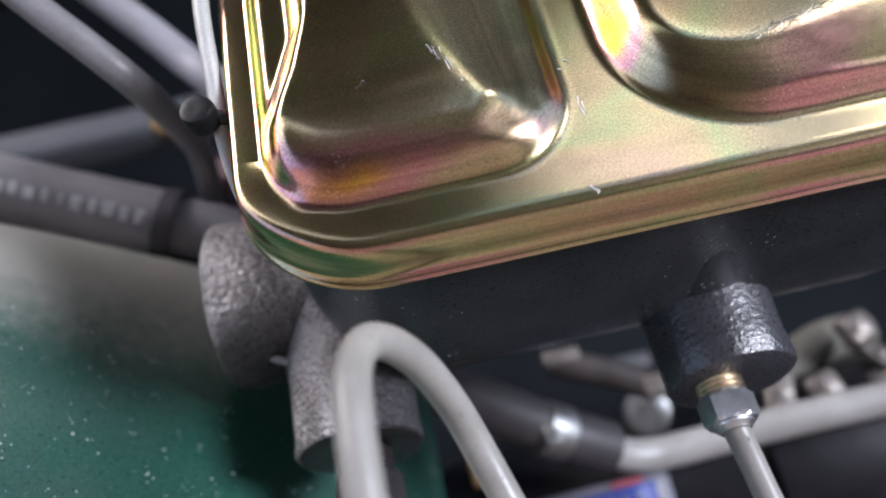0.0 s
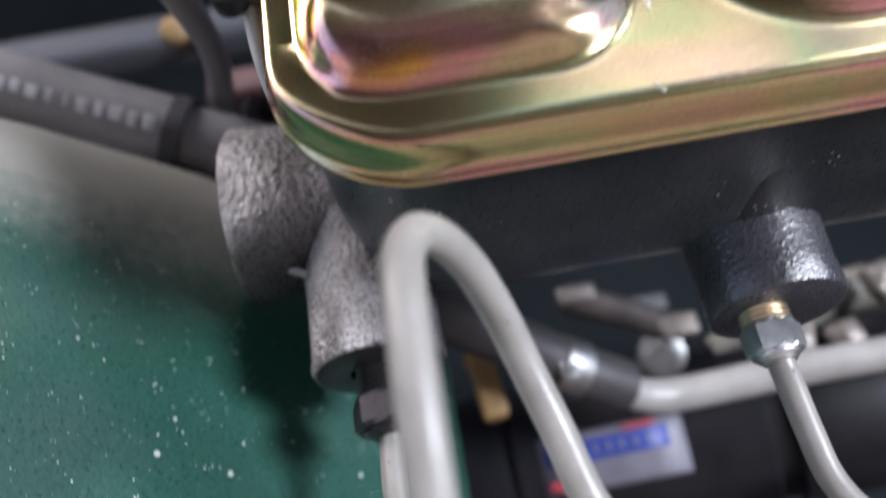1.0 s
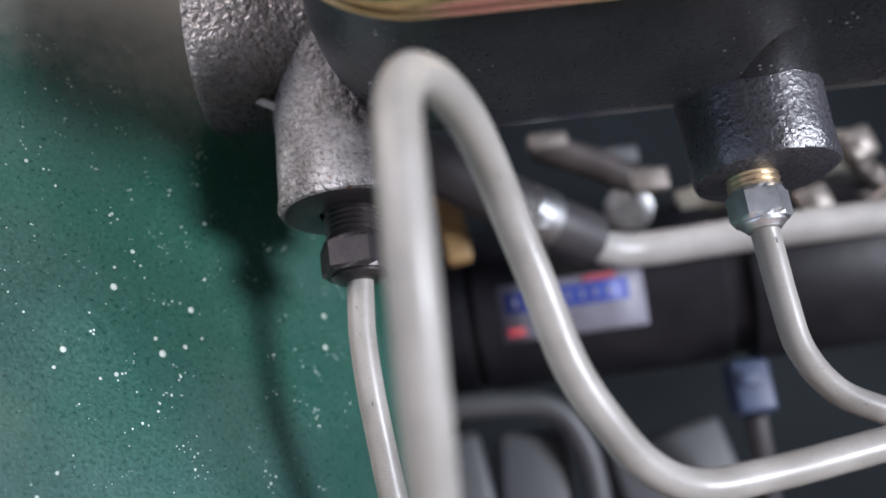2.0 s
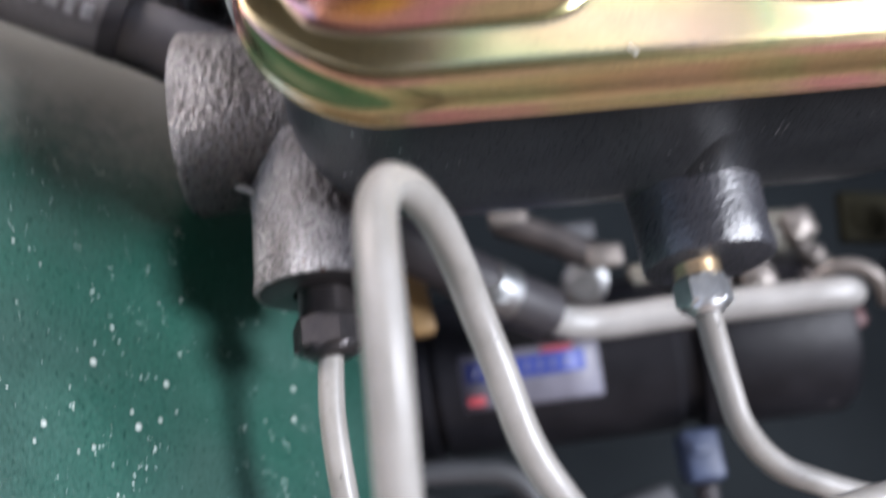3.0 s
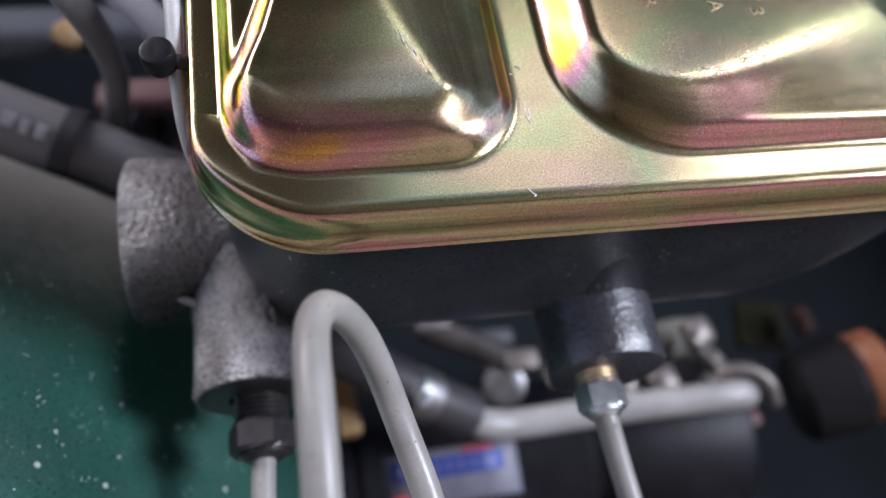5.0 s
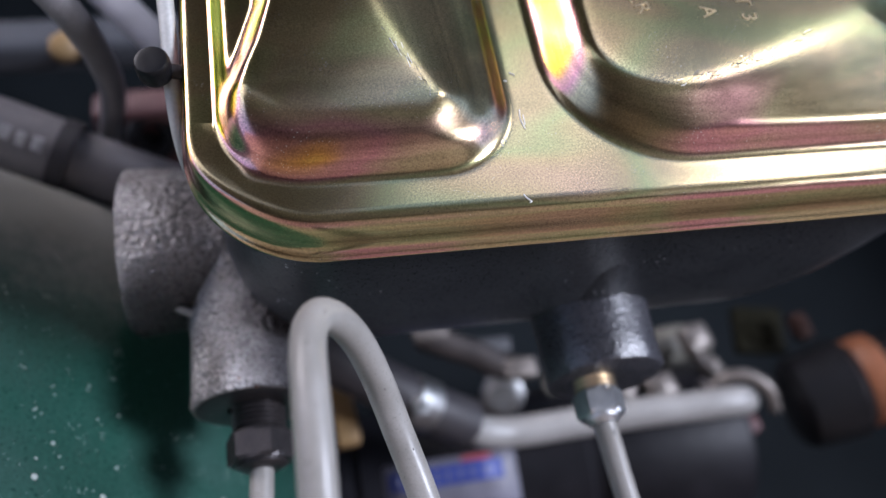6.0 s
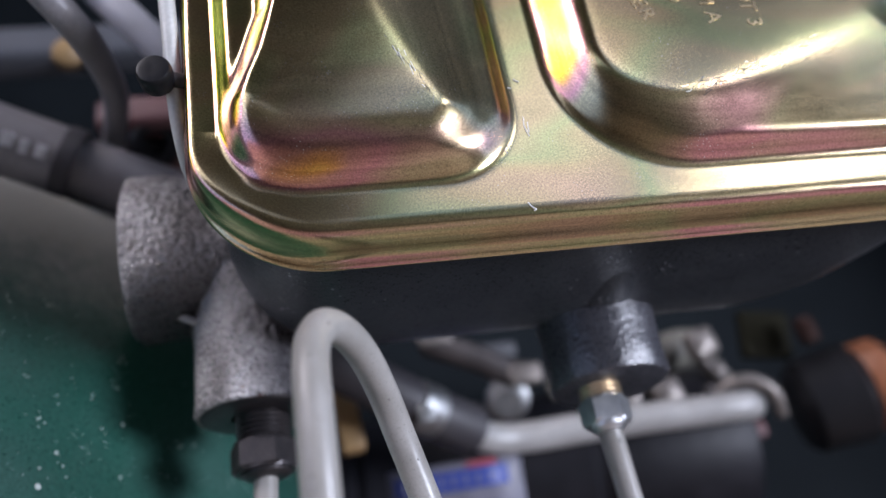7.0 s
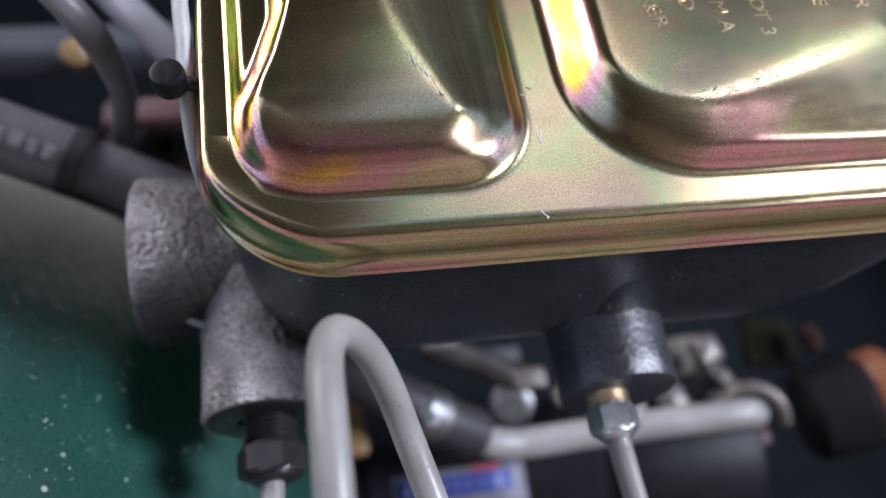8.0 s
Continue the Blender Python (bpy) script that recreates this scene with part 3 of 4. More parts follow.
        b = radians(b0)
        ex, ey = nx + R * math.cos(b), ny + R * math.sin(b)
        sx, sy, ux, uy = outline[-1]
        m = int(math.hypot(ex - sx, ey - sy) / 0.06)
        for k in range(1, m):
            outline.append((sx + (ex - sx) * k / m, sy + (ey - sy) * k / m, ux, uy))
    # rim from its lower lip to the flat: (inset along the front, inset at the ends, height)
    rim = [(0.04, 0.035, -0.625), (0.012, 0.01, -0.615), (0.0, 0.0, -0.595), (0.012, 0.01, -0.573), (0.048, 0.025, -0.552), (0.094, 0.042, -0.522), (0.127, 0.056, -0.48), (0.149, 0.062, -0.42), (0.169, 0.066, -0.342), (0.192, 0.07, -0.253), (0.22, 0.075, -0.172), (0.255, 0.085, -0.102), (0.3, 0.105, -0.051), (0.353, 0.145, -0.019), (0.424, 0.22, -0.004), (0.5, 0.5, 0.0)]
    bm = bmesh.new()
    rings = []
    for front, end, z in rim:
        ring = []
        for x, y, nx, ny in outline:
            d = end + (front - end) * smooth01(abs(ny) * 1.5 - 0.35)
            ring.append(bm.verts.new((x - nx * d, y - ny * d, z + 0.012 * noise.noise(Vector((x * 0.7, y * 0.7, 1))) * (1 if z < -0.05 else 0))))
        rings.append(ring)
    cx, cy = (X0 + X1) / 2, (Y0 + Y1) / 2
    last = [(x - nx * 0.5, y - ny * 0.5) for x, y, nx, ny in outline]
    levels = [1 - (k / 150) ** 1.35 for k in range(1, 149)]
    for s in levels:
        ring = []
        for x, y in last:
            px, py = cx + (x - cx) * s, cy + (y - cy) * s
            ring.append(bm.verts.new((px, py, pressed(px, py))))
        rings.append(ring)
    n = len(outline)
    for a, b in zip(rings, rings[1:]):
        for k in range(n):
            bm.faces.new((a[k], a[(k + 1) % n], b[(k + 1) % n], b[k]))
    bm.faces.new(rings[-1])
    shell = part("shell", bm, GOLD, t)
    # stamped words on the large pad, read from the far side towards the viewer
    for words, x, y, lean in (("NER", 6.93, 3.92, -72), ("D", 7.62, 3.86, -78), ("M A", 8.15, 3.80, -86), ("OT 3", 8.84, 3.86, -89), ("E", 9.97, 3.82, -91), ("R", 10.72, 3.78, -93)):
        along = 0.0
        for letter in words:
            if letter != " ":
                m = Matrix.Translation((x, y, 0.600)) @ Matrix.Rotation(radians(lean), 4, "Z") @ Matrix.Translation((along, 0, 0))
                lettering("stamped_letter", letter, 0.37, m, STAMP, shell, "stamped raised letter", 0.010)
            along += 0.37 * {" ": 0.28, "M": 0.85, "O": 0.78, "3": 0.6, "E": 0.62}.get(letter, 0.68)
    # bare scratches on the flat
    for pts in ([(4.74, 1.98, 0.008), (4.75, 1.72, 0.008), (4.69, 1.52, 0.008), (4.64, 1.42, 0.008)], [(4.69, 1.52, 0.008), (4.72, 1.44, 0.008)], [(4.64, 1.42, 0.008), (4.66, 1.36, 0.008)], [(5.04, 2.0, 0.008), (5.02, 1.82, 0.008), (5.06, 1.64, 0.008)], [(5.08, 1.9, 0.008), (5.07, 1.72, 0.008)], [(4.80, 0.50, 0.008), (4.84, 0.43, 0.008), (4.90, 0.38, 0.008)], [(4.90, 0.38, 0.008), (4.86, 0.36, 0.008)], [(4.78, 2.75, 0.008), (4.86, 2.6, 0.008), (4.95, 2.55, 0.008)], [(5.02, 2.72, 0.008), (5.1, 2.66, 0.008)]):
        part("scratch", sweep(pts, 0.009, 6, 6), SCRATCH, shell, "bright bare scratch")
    # short rubbed marks along the large pad's crease and on the hump
    rnd = random.Random(11)
    for k in range(110):
        if k < 85:
            x = rnd.triangular(7.1, 10.2, 8.4)
            y = 1.87 + 0.46 * max(0.0, x - 7.2) ** 2 / (max(0.0, x - 7.2) + 1.2) + rnd.gauss(0.0, 0.055)
            a = rnd.gauss(0.35, 0.4)
        else:
            x = rnd.uniform(3.0, 3.6)
            y, a = 3.35 - 1.9 * (x - 3.0) + rnd.gauss(-0.16, 0.07), rnd.gauss(2.0, 0.3)
        half = rnd.uniform(0.02, 0.10)
        pts = [(x + half * d * math.cos(a), y + half * d * math.sin(a) + rnd.uniform(-0.01, 0.01)) for d in (-1, 0, 1)]
        part("rub_mark", sweep([(px, py, pressed(px, py) + 0.001) for px, py in pts], rnd.uniform(0.002, 0.006), 5, 3), (SCRATCH, WORN, BLACK_NUT)[rnd.randrange(3)], shell)
    return t


cover()


def master_cylinder():
    """Cast body under the cover, bore end with its flange, and two outlet bosses."""
    t = thing("brake_master_cylinder", (6, 3.5, -6.5), "black painted cast iron brake master cylinder with rough cast outlets", "brake cylinder")
    # body: rounded in plan like the cover, its far right end drawn up
    rings, bm = [], bmesh.new()
    for z, inset, draw, R in ((-0.5, 0.0, 0.0, 1.9), (-0.9, 0.0, 0.02, 1.9), (-1.6, 0.02, 0.1, 1.9), (-2.6, 0.02, 0.35, 2.0), (-3.5, 0.02, 0.75, 2.1), (-4.1, 0.05, 1.15, 2.2), (-4.5, 0.14, 1.45, 2.2), (-4.75, 0.32, 1.8, 2.1), (-4.88, 0.65, 2.2, 1.8), (-4.92, 1.2, 2.8, 1.2)):
        ring = []
        x0, y0, x1, y1 = 0.32 + inset, 0.26 + inset, 13.4 - inset - draw, 7.9 - inset
        for cx, cy, a0 in ((x1 - R, y0 + R, -90), (x1 - R, y1 - R, 0), (x0 + R, y1 - R, 90), (x0 + R, y0 + R, 180)):
            for k in range(15):
                a = radians(a0 + 90 * k / 14)
                ring.append(bm.verts.new((cx + R * math.cos(a), cy + R * math.sin(a), z)))
        rings.append(ring)
    for a, b in zip(rings, rings[1:]):
        for k in range(60):
            bm.faces.new((a[k], a[(k + 1) % 60], b[(k + 1) % 60], b[k]))
    bm.faces.new(rings[0])
    bm.faces.new(rings[-1])
    part("body", bm, CAST_SMOOTH, t)
    rib = lathe((6.9, 1.3, -0.9), (0, 0, -1), [(0, 0.7), (0.6, 0.95), (1.6, 1.06), (3.2, 1.12)], 40)
    part("rib", rib, CAST_SMOOTH, t)
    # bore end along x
    part("bore_end", lathe((-1.6, 2.98, -5.3), (1, 0, 0), [(0, 1.2), (0.0, 1.5), (0.05, 1.58), (0.14, 1.64), (0.75, 1.63), (1.05, 1.58), (1.35, 1.48), (1.8, 1.38), (2.3, 1.34)], 56, lump=0.05), CAST_SHADE_LOW, t, "rough bare cast iron bore end, shade coloured into its lower side")
    part("barrel", lathe((0.45, 2.98, -5.3), (1, 0, 0), [(0, 1.0), (0.1, 1.3), (2.0, 1.3), (10, 1.25), (10.1, 1.0)], 56, lump=0.03), CAST_SMOOTH, t)
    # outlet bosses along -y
    left = part("outlet_boss", lathe((0.62, 4.6, -5.4), (0, -1, 0), [(0, 0.9), (0.7, 1.3), (1.2, 1.45), (1.7, 1.45), (2.3, 1.3), (3.0, 1.18), (3.6, 1.13), (4.6, 1.13), (4.9, 1.15), (4.97, 1.12), (4.985, 1.06), (4.9, 0.5)], 56, lump=0.05), CAST_SHADE_SIDE, t, "rough bare cast outlet boss, shade coloured into its inner side")
    right = part("outlet_boss", lathe((7.0, 1.6, -4.46), (0, -1, 0), [(0, 1.3), (0.8, 1.16), (1.4, 1.10), (2.0, 1.08), (2.45, 1.09), (2.52, 1.06), (2.55, 0.98), (2.55, 0.4)], 56, lump=0.03), CAST, t, "rough glossy black cast outlet boss")
    # black disc added over the outlet's end so that the face stays dark
    part("end_shade", lathe((0.62, -0.30, -5.4), (0, -1, 0), [(0, 1.08), (0.09, 1.07), (0.11, 1.02), (0.11, 0.52), (0.02, 0.5)], 48), BLACK_NUT, t, "black disc added to darken the outlet's end face")
    # thin flash left by the mould between the bore end and the boss
    flash = box((-0.30, -0.07, -0.12), (0.30, 0.07, 0.08), 0.04)
    flash.transform(Matrix.Translation((-0.62, 1.50, -4.86)) @ Matrix.Rotation(radians(-30), 4, "Z") @ Matrix.Rotation(radians(24), 4, "X"))
    part("casting_flash", flash, PALE_STEEL, t, "bare bright sliver of casting flash")
    return t


master_cylinder()


def fitting(name, base, hexa, thread, label, nut_mat, thread_mat, category="pipe nut", long=0.5, tall=0.6):
    """A flare nut: threaded shank, hexagon and a washer face, along -y."""
    t = thing(name, base, label, category, "brake line nuts")
    bx, by, bz = base
    prof = [(-0.25, thread * 0.9)]
    h = 0.0
    while h < long:
        prof += [(h, thread), (h + 0.045, thread * 0.9)]
        h += 0.09
    part("thread", lathe(base, (0, -1, 0), prof + [(long + 0.05, thread * 0.9)], 28), thread_mat, t)
    part("hexagon", hex_prism((bx, by - long, bz), (0, -1, 0), hexa * tall, hexa, phase=0.2), nut_mat, t, smooth=False)
    part("collar", lathe((bx, by - long - hexa * (tall - 0.02), bz), (0, -1, 0), [(0, hexa * 0.42), (0.06, hexa * 0.42), (0.12, hexa * 0.34), (0.14, 0.26)], 28), nut_mat, t)
    return t


fitting("pipe_nut", (6.73, -0.76, -4.38), 0.80, 0.40, "bright zinc plated hexagon nut on a brass thread", ZINC, BRASS, long=0.42)
fitting("pipe_nut", (0.66, -0.36, -5.45), 1.1, 0.50, "black oxide hexagon nut screwed into the outlet boss", BLACK_NUT, BLACK_NUT, long=0.52, tall=0.5)


def line(name, pts, r, mat, label, category="brake line", segs=24, steps=12):
    t = thing(name, pts[0], label, category, "lines and hoses")
    tube = part("tube", sweep(pts, r, segs, steps), mat, t)
    # dark rubbed spots where the coating is chipped
    if category == "brake line":
        rnd = random.Random(len(pts))
        way = glide(pts, 12)
        lo, hi = int(len(way) * 0.12), int(len(way) * 0.8)
        for k in range(7 if r > 0.2 and len(pts) > 12 else 3):
            n = rnd.randrange(lo, hi)
            a = (Vector(way[n + 1]) - Vector(way[n - 1])).normalized()
            face = Vector((rnd.uniform(-0.5, 0.6), rnd.uniform(-0.6, 0.1), 0.85))
            face = (face - a * face.dot(a)).normalized()
            b = lathe((0, 0, 0), (0, 0, 1), [(0, 0.02), (0.004, 0.018), (0.006, 0.01)], 9, lump=0.004)
            b.transform(Matrix.Scale(rnd.uniform(0.4, 0.9), 4))
            side = a.cross(face)
            m = Matrix((tuple(a * rnd.uniform(1.0, 3.0)), tuple(side), tuple(face))).transposed().to_4x4()
            b.transform(Matrix.Translation(Vector(way[n]) + face * (r - 0.001)) @ m)
            part("worn_spot", b, WORN, tube, "dark worn spot")
    return t


line("brake_line", [(1.36, -9.5, -1.2), (1.41, -7.0, -0.2), (1.44, -5.12, 0.65), (1.45, -4.37, 1.0), (1.47, -3.5, 1.3), (1.48, -2.6, 1.36), (1.50, -2.02, 1.2), (1.57, -1.62, 0.95), (1.71, -1.38, 0.70), (1.94, -1.33, 0.34), (2.20, -1.44, -0.2), (2.46, -1.75, -0.9), (2.68, -2.28, -1.4), (2.90, -2.95, -1.72), (3.12, -3.78, -1.93), (3.45, -4.4, -2.2), (3.95, -4.99, -2.6), (4.61, -5.28, -3.0), (5.58, -5.25, -3.25), (6.88, -5.1, -3.45), (10, -4.7, -4)], 0.215, LINE, "grey coated steel brake line bent in a tall loop")
line("brake_line", [(6.71, -1.4, -4.38), (6.76, -1.75, -4.45), (6.86, -2.2, -4.66), (6.98, -2.78, -4.9), (7.15, -3.45, -5.15), (7.6, -4.0, -5.5), (8.25, -4.36, -5.8), (10, -4.9, -6.4), (13, -5.4, -7.2)], 0.215, LINE, "grey coated steel brake line from the outlet nut")
line("brake_line", [(0.66, -1.3, -5.45), (0.64, -1.65, -5.45), (0.60, -2.41, -5.45), (0.64, -3.25, -5.5), (0.72, -4.08, -5.6), (0.80, -4.8, -5.7), (1.1, -7, -6.2), (1.5, -10, -7)], 0.215, LINE, "grey coated steel brake line below the outlet")


def bail():
    t = thing("cover_bail", (-0.2, 5, -2), "pale galvanised wire bail beside the cover with a black rubber tip", "wire clip")
    part("wire", sweep([(0.12, 2.1, -1.8), (-0.02, 2.4, -1.1), (-0.09, 3.0, -0.55), (-0.11, 4.0, -0.2), (-0.14, 5.5, 0.1), (-0.05, 7.5, 0.2)], 0.13, 16), PALE_STEEL, t)
    knob = part("tip", lathe((-0.30, 3.28, -0.34), (-0.10, -0.05, 1), [(0, 0.18), (0.02, 0.24), (0.07, 0.26), (0.30, 0.265), (0.37, 0.255), (0.40, 0.235), (0.415, 0.18), (0.405, 0.05)], 36), PLASTIC, t, "black rubber tip")
    part("stem", sweep([(-0.30, 3.28, -0.2), (-0.1, 3.3, -0.28), (0.05, 3.3, -0.32)], 0.12, 12), RUBBER, t)
    return t


bail()

HOSEA = [(-5.66, 10.13, 0.05), (-4.36, 8.35, -0.20), (-3.24, 7.03, -0.65), (-2.55, 6.34, -1.06), (-1.95, 5.89, -1.79), (-1.83, 6.40, -3.48), (-2.03, 7.37, -5.70), (-2.59, 8.23, -8.35), (-3.11, 9.11, -10.52)]
HOSEB = [(-6.78, 15.16, -3.33), (-5.31, 13.66, -4.23), (-3.94, 12.29, -5.05), (-3.02, 11.39, -5.59), (-2.30, 10.52, -5.88), (-1.65, 9.67, -5.92), (-0.48, 8.30, -6.28)]
HOSEG = [(-10.79, 9.16, -5.30), (-8.58, 8.75, -6.11), (-7.17, 8.36, -6.57), (-5.32, 7.67, -7.08), (-3.37, 6.90, -7.53)]


# ---- behind: hoses and pipes by the back panel ----
def printed_hose():
    pts = HOSEG
    t = thing("printed_hose", pts[-1], "grey rubber hose with pale printed words", "hose", "lines and hoses")
    hose = part("tube", sweep(pts, 0.84, 32, 10), HOSE_GREY, t)
    a = (Vector(pts[3]) - Vector(pts[2])).normalized()
    view = Vector((0.10, -0.62, 0.78))
    up = (view - a * view.dot(a)).normalized()
    # upside-down print runs against the hose's way
    m = Matrix((tuple(-a), tuple(up.cross(-a)), tuple(up))).transposed().to_4x4()
    def at(s, lift):
        return Vector(pts[4]) - a * s + up * 0.85 + up.cross(-a) * lift
    for k in range(15):
        wd = (0.30, 0.24, 0.34, 0.20, 0.28, 0.12, 0.26)[k % 7]
        if k in (5, 6):
            wd *= 0.6
        q = at(0.55 + k * 0.37, -0.16 + 0.02 * math.sin(k * 2.1))
        tall = 0.16 if k < 5 else 0.14
        wd *= 0.8
        b = box((-wd / 2, -tall, -0.015), (wd / 2, tall, 0.015), 0.012)
        b.transform(Matrix.Translation(q) @ m)
        part("print_bar", b, PRINT, hose, "pale worn print")
    part("end_band", lathe(Vector(pts[4]) - a * 0.25, a, [(0, 0.8), (0, 0.9), (0.4, 0.9), (0.4, 0.7)], 36), RUBBER, t, "black band")
    part("end_pipe", sweep([Vector(pts[4]), Vector(pts[4]) + a * 1.0, Vector(pts[4]) + a * 3.5], 0.76, 28), HOSE_GREY, t)
    return t


printed_hose()
bent = line("bent_hose", HOSEA, 0.28, HOSE_MID, "grey rubber hose bent down behind the cylinder", "hose")
part("end_collar", lathe(Vector(HOSEA[-1]), Vector(HOSEA[-2]) - Vector(HOSEA[-1]), [(0, 0.27), (0, 0.36), (0.05, 0.38), (0.5, 0.38), (0.55, 0.36), (0.55, 0.27)], 28), RUBBER, bent, "black collar at the hose's end")
line("straight_hose", HOSEB, 0.40, PALE_HOSE, "pale grey hose with faint print", "hose")


def bracket():
    t = thing("painted_bracket", (-1.4, 9.5, -14), "dull red primed bracket behind the cylinder", "bracket")
    part("plate", box((-3.4, 9.6, -14.5), (0.6, 10.6, -9.6), 0.25), MAROON, t)
    part("lug", lathe((-2.0, 9.6, -10.6), (0.2, -0.6, 0.8), [(0, 0.7), (0.5, 0.7), (0.6, 0.6), (0.6, 0.35), (0.2, 0.3)], 28), PLASTIC, t, "black ring")
    return t


bracket()


def tan_clip():
    t = thing("tan_clip", (-4.0, 11.7, -9.2), "small dull tan clip behind the bent hose", "clip")
    part("shell", lathe((-4.0, 11.7, -9.2), (0.2, -0.5, 0.8), [(0, 0.4), (0.3, 0.42), (0.55, 0.34), (0.62, 0.16)], 24), TAN, t)
    part("stem", sweep([(-4.0, 11.9, -9.4), (-4.1, 13.4, -11.6), (-4.2, 15.6, -13.1)], 0.2, 10), PLASTIC, t)
    return t


tan_clip()

# ---- below: engine parts ----
def heater_hose():
    t = thing("rubber_hose", (6, 0.95, -12.9), "black rubber hose pushed on a grey pipe with a worm clamp", "hose", "lines and hoses")
    pts = [(-2.5, 5.2, -10.4), (0.4, 3.8, -10.7), (1.88, 2.91, -10.99), (3.0, 2.29, -11.3), (4.64, 1.39, -11.9), (5.95, 0.96, -12.75)]
    part("tube", sweep(pts, 0.66, 28), RUBBER, t)
    a = (Vector(pts[5]) - Vector(pts[4])).normalized()
    b = Vector(pts[4]) - a * 0.1
    clamp = part("clamp", lathe(b - a * 0.35, a, [(0, 0.66), (0, 0.69), (0.05, 0.70), (0.68, 0.70), (0.73, 0.69), (0.73, 0.66)], 36), DULL, t, "dull steel worm clamp")
    up = Vector((-0.1, -0.45, 0.9))
    part("screw_housing", box(b + up * 0.72 - Vector((0.2, 0.26, 0.1)), b + up * 0.72 + Vector((0.2, 0.26, 0.09)), 0.07), DULL, clamp)
    return t


heater_hose()
line("grey_pipe", [(5.6, 1.1, -12.6), (6.1, 0.90, -13.0), (6.67, 0.78, -13.3), (7.61, 0.76, -13.5), (9.79, 0.81, -13.41), (12, 0.78, -13.2), (13.5, 0.74, -13.07), (14.3, 0.8, -13.3), (14.9, 1.1, -14.4), (15.2, 1.5, -16.5)], 0.43, LINE_FAR, "grey coated pipe across the engine", "pipe")


def flange_bolt(at, r, label, mat=ZINC):
    t = thing("flange_bolt", at, label, "bolt", "engine bolts")
    ax = (-0.25, -0.45, 0.86)
    part("flange", lathe(at, ax, [(0, r), (0.12, r), (0.22, r * 0.8)], 36), mat, t)
    part("head", hex_prism(Vector(at) + Vector(ax).normalized() * 0.2, ax, 0.45, r * 1.25), mat, t, smooth=False)
    return t


flange_bolt((7.55, 2.3, -14.7), 0.66, "dull zinc flange bolt on the engine", DULL)
flange_bolt((18.9, -1.0, -12.1), 0.55, "bright zinc bolt beside the orange ring")
flange_bolt((19.1, -2.3, -12.3), 0.5, "bright zinc bolt below the orange ring")


def lug():
    t = thing("engine_bracket", (7, 3.2, -15), "dull plated steel bracket held by a bolt", "bracket")
    part("arm", sweep([(5.3, 4.3, -14.4), (6.05, 3.9, -14.3), (6.87, 3.5, -14.3), (7.6, 3.05, -14.35), (8.3, 2.85, -14.4)], 0.42, 18), DARK_STEEL, t, "dark oily curved arm")
    part("tongue", box((7.0, 3.75, -15.2), (8.2, 4.25, -14.9), 0.08), LOOM, t)
    part("pad", box((7.55, 2.5, -14.3), (8.6, 3.15, -13.92), 0.12), PINKISH, t, "dull plated pad")
    part("tip", box((5.0, 4.0, -14.25), (6.1, 4.5, -13.9), 0.12), PINKISH, t, "dull plated tip")
    return t


lug()


def accessory():
    """Black cylinder with a printed sticker."""
    t = thing("black_canister", (8, 0.6, -18.5), "black painted cylinder with a silver and blue sticker", "engine part")
    ax = Vector((1, -0.02, 0.19)).normalized()
    part("shell", lathe(Vector((1.2, 0.7, -18.2)), ax, [(0, 1.2), (0.1, 2.1), (0.5, 2.3), (2.0, 2.35), (2.05, 2.2), (2.3, 2.2), (2.35, 2.35), (9.0, 2.35), (9.1, 2.2), (9.6, 2.2), (9.7, 2.42), (13.6, 2.42), (13.9, 2.2), (14, 1.0)], 48), SHELL_BLACK, t)
    # sticker: a patch bent round the shell
    up = Vector((0, -0.30, 0.95))
    up = (up - ax * up.dot(ax)).normalized()
    across = ax.cross(up)
    c0 = Vector((1.2, 0.7, -18.2))

    def patch(s0, s1, a0, a1, r, name, mat, parent, label):
        bm = bmesh.new()
        grid = [[bm.verts.new(c0 + ax * (s0 + (s1 - s0) * i / 4) + (up * math.cos(a0 + (a1 - a0) * k / 10) + across * math.sin(a0 + (a1 - a0) * k / 10)) * r) for k in range(11)] for i in range(5)]
        for i in range(4):
            for k in range(10):
                bm.faces.new((grid[i][k], grid[i + 1][k], grid[i + 1][k + 1], grid[i][k + 1]))
        ob = part(name, bm, mat, parent, label)
        ob.modifiers.new("thickness", "SOLIDIFY").thickness = 0.0001
        return ob

    st = patch(3.0, 6.9, -0.34, 0.34, 2.36, "sticker", STICKER, t, "silver sticker with blue and red print")
    patch(3.15, 6.5, -0.24, 0.0, 2.375, "print_band", BLUE, st, "blue print")
    patch(5.3, 6.2, -0.32, -0.26, 2.375, "print_band", RED, st, "red print")
    patch(3.1, 3.6, 0.16, 0.27, 2.375, "print_band", RED, st, "red print")
    for k in range(8):
        patch(3.4 + 0.36 * k, 3.5 + 0.36 * k, -0.17, -0.07, 2.385, "print_bar", STICKER, st, "unreadable pale print")
    return t


accessory()


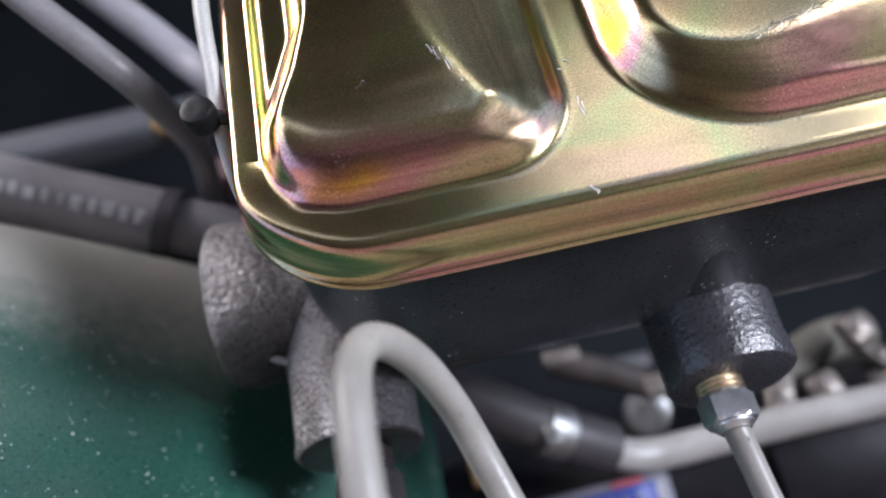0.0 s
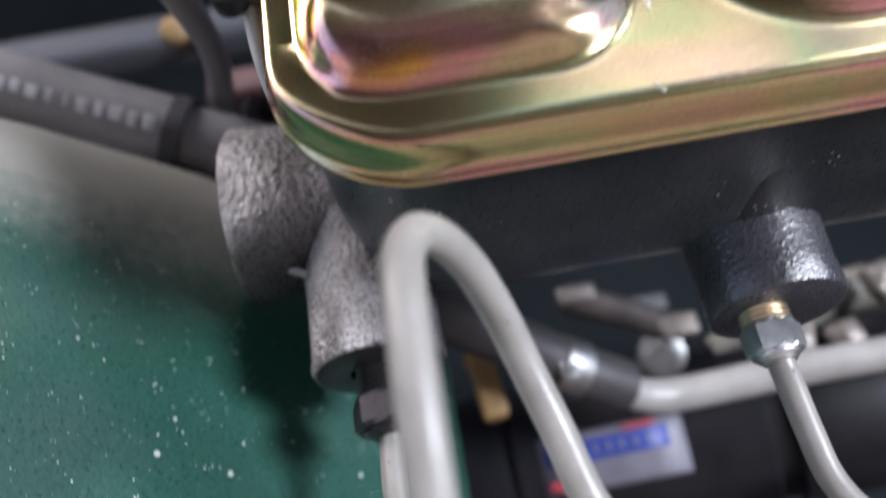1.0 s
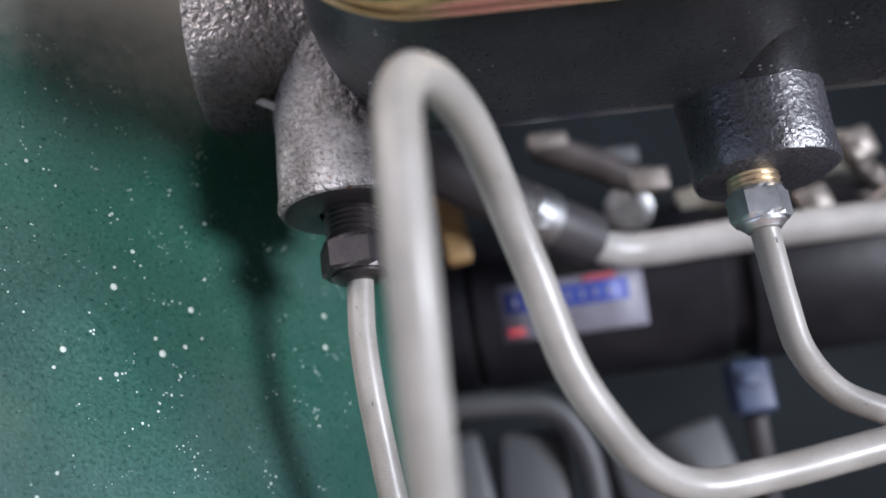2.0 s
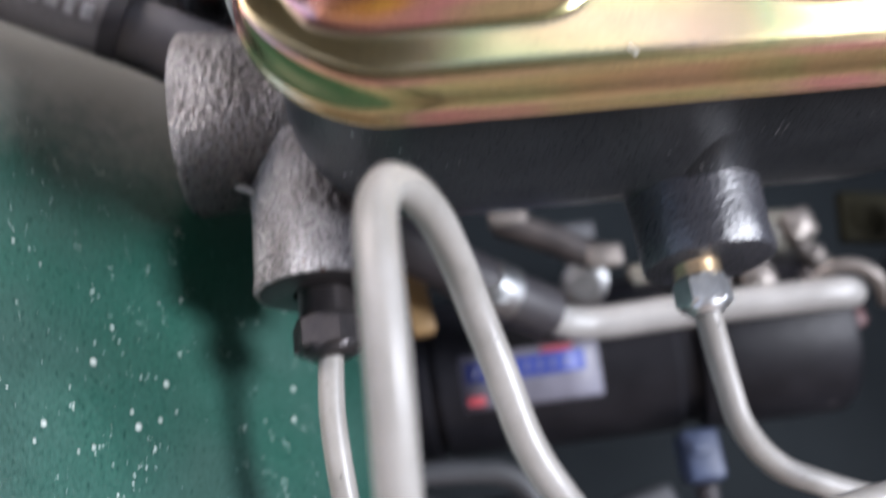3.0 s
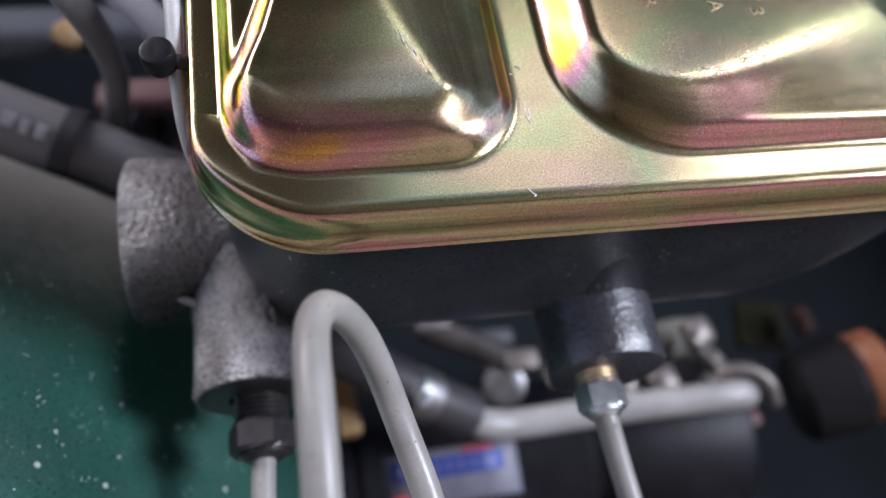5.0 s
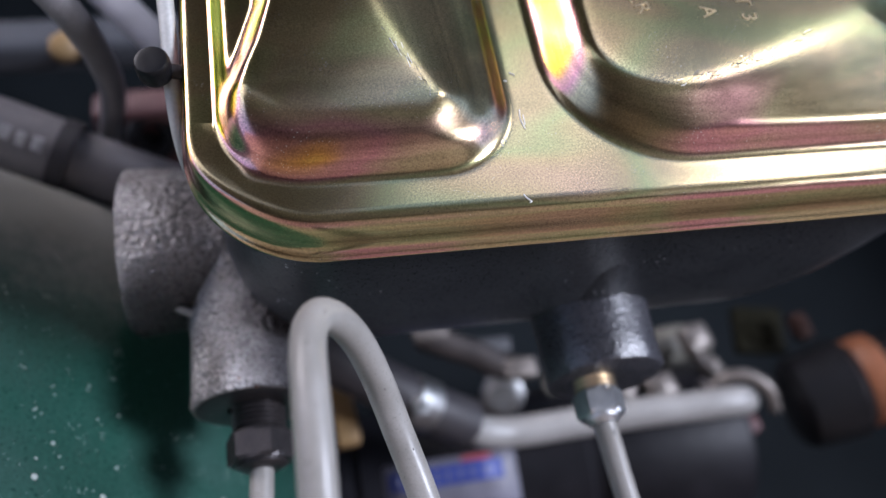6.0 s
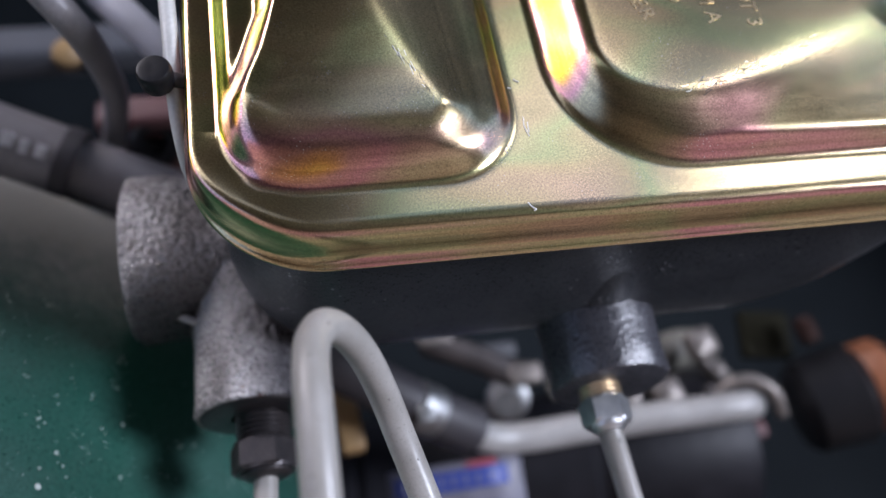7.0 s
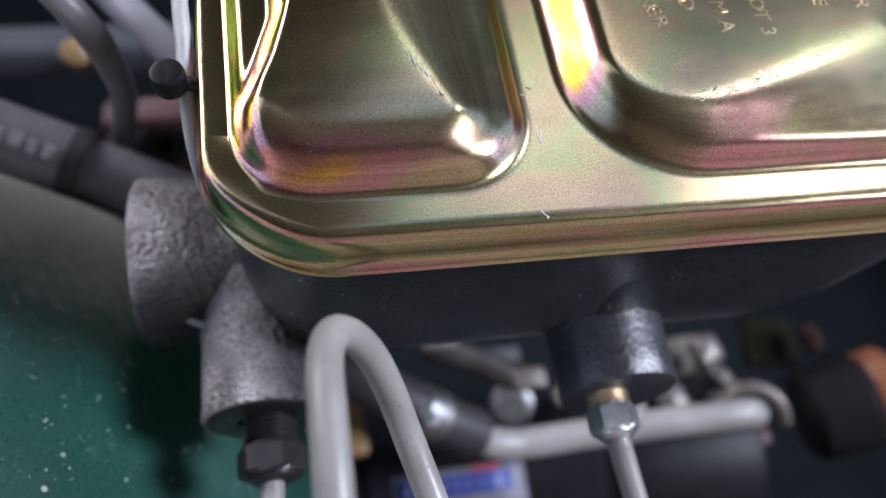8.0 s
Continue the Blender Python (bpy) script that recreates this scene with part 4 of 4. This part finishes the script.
def pulley():
    t = thing("black_housing", (17, 1, -15), "black round housing with a rusty orange ring", "engine part")
    ax = Vector((0.92, 0.12, 0.3)).normalized()
    c = Vector((19.15, 1.2, -14.2))
    part("drum", lathe(c - ax * 2.6, ax, [(0, 0.8), (0.1, 1.25), (0.35, 1.48), (1.9, 1.6), (2.0, 1.5), (2.2, 1.3)], 48), PLASTIC, t)
    part("ring", lathe(c - ax * 0.4, ax, [(0, 1.0), (0, 1.35), (0.1, 1.42), (0.7, 1.42), (0.8, 1.3), (0.8, 1.0)], 48), ORANGE, t, "rusty orange ring")
    part("cap", lathe(c + ax * 0.4, ax, [(0, 1.25), (2.4, 1.25), (2.5, 0.9)], 48), PLASTIC, t)
    return t


pulley()


def clip(at, size, mat, label, turn=(0, 0, 0), name="steel_clip"):
    t = thing(name, at, label, "clip", "engine clips")
    rot = Euler([radians(a) for a in turn]).to_matrix()
    sx, sy, sz = size
    part("strap", box(Vector(at) - Vector(size) / 2, Vector(at) + Vector(size) / 2, min(size) * 0.3, turn=rot), mat, t)
    part("screw", lathe(Vector(at) + rot @ Vector((0, 0, sz / 2 - 0.02)), rot @ Vector((0, 0, 1)), [(0, min(sx, sy) * 0.32), (0.1, min(sx, sy) * 0.32), (0.14, min(sx, sy) * 0.22)], 20), mat, t)
    return t


clip((13.47, 2.88, -13.4), (0.95, 0.9, 0.6), PINKISH, "dull plated clip on the engine", (10, 10, 20))
clip((13.85, 2.1, -13.7), (0.55, 1.2, 0.4), PINKISH, "slanting dull plated clip", (0, 20, 35))
clip((12.2, 1.65, -13.9), (0.9, 0.8, 0.5), PINKISH, "small dull plated clip beside the pipe", (0, 0, 15))
clip((10.98, 1.75, -13.9), (0.8, 1.2, 0.5), PINKISH, "dull plated clip behind the nut", (0, 0, -15))
clip((17.43, 3.14, -14.0), (0.55, 0.9, 0.5), RUST, "rusty brown clip above the black housing", (0, 0, 10))
clip((16.57, 3.52, -15.05), (1.7, 1.6, 0.4), MOSS, "dark olive plate behind the pipe clips", (5, 0, -8), "olive_plate")
clip((13.3, 1.2, -19.4), (0.8, 2.0, 0.5), DARK_STEEL, "dark upright clip below the pipe", (0, 0, 20))
clip((14.67, 0.29, -14.48), (1.1, 0.55, 0.4), MAROON, "dull reddish clip low beside the housing", (0, 0, 10))
clip((11.43, -0.19, -14.48), (0.6, 0.5, 0.4), LOOM, "small dark grey clip below the pipe", (0, 0, 10))
line("thin_hose", [(9.2, 2.3, -15.6), (10.6, 2.5, -15.3), (12.0, 2.9, -15.0), (13.2, 3.3, -14.9), (14.5, 3.4, -15.2)], 0.62, OLIVE, "pale olive grey hose behind the clips", "hose")


def pipe_ring():
    t = thing("pipe_clip", (14.9, 1.0, -13.3), "dull plated hooked clip over the end of the grey pipe", "clip", "engine clips")
    part("band", sweep([(13.5, 1.25, -13.3), (13.95, 1.45, -12.95), (14.5, 1.35, -12.8), (15.0, 0.95, -12.9), (15.25, 0.4, -13.3)], 0.2, 14), PINKISH, t)
    part("ear", box((13.2, 1.1, -13.7), (13.75, 1.6, -13.2), 0.1), DARK_STEEL, t)
    return t


pipe_ring()


def tan_cap():
    t = thing("tan_block", (2.6, 1.75, -13.3), "tan plastic upright block below the hose", "block")
    bm = box((-0.34, -0.95, -0.3), (0.34, 0.95, 0.3), 0.14)
    bm.transform(Matrix.Translation((2.6, 1.75, -13.0)) @ Matrix.Rotation(radians(6), 4, "Z"))
    shell = part("shell", bm, TAN, t)
    lip = box((-0.38, -0.12, -0.32), (0.38, 0.12, 0.32), 0.06)
    lip.transform(Matrix.Translation((2.52, 2.5, -13.0)) @ Matrix.Rotation(radians(6), 4, "Z"))
    part("lip", lip, TAN, shell)
    return t


tan_cap()
line("loom_pipe", [(-0.5, -2.4, -16.3), (2.06, -2.28, -16.07), (3.74, -2.36, -16.1), (4.7, -2.55, -16.16), (5.3, -3.1, -16.3), (5.7, -4.2, -16.6), (5.8, -6, -17)], 0.34, LOOM, "dark grey pipe low in the bay", "pipe")
for lo, hi, ang in (((1.3, -5.6, -18.2), (3.0, -2.9, -17.0), 8), ((3.2, -5.8, -18.2), (5.2, -3.0, -17.0), -4), ((6.6, -6.2, -19.2), (10.2, -3.4, -18.0), 12)):
    b = thing("cover_block", ((lo[0] + hi[0]) / 2, (lo[1] + hi[1]) / 2, lo[2]), "dark grey moulded cover low in the bay", "engine part", "low covers")
    part("shell", box(lo, hi, 0.3, turn=Matrix.Rotation(radians(ang), 3, "Z")), LOOM, b)


def connector():
    t = thing("wire_connector", (10, -2.8, -16), "pale blue plastic wire connector", "connector")
    part("housing", box((9.45, -3.5, -15.9), (10.5, -2.1, -15.0), 0.15), CONNECTOR, t)
    part("latch", box((9.6, -2.8, -15.02), (10.1, -2.4, -14.85), 0.06), CONNECTOR, t)
    part("cable", sweep([(10, -3.5, -15.5), (10.1, -4.4, -15.9), (10.4, -6, -17)], 0.3, 14), RUBBER, t, "black cable")
    return t


connector()
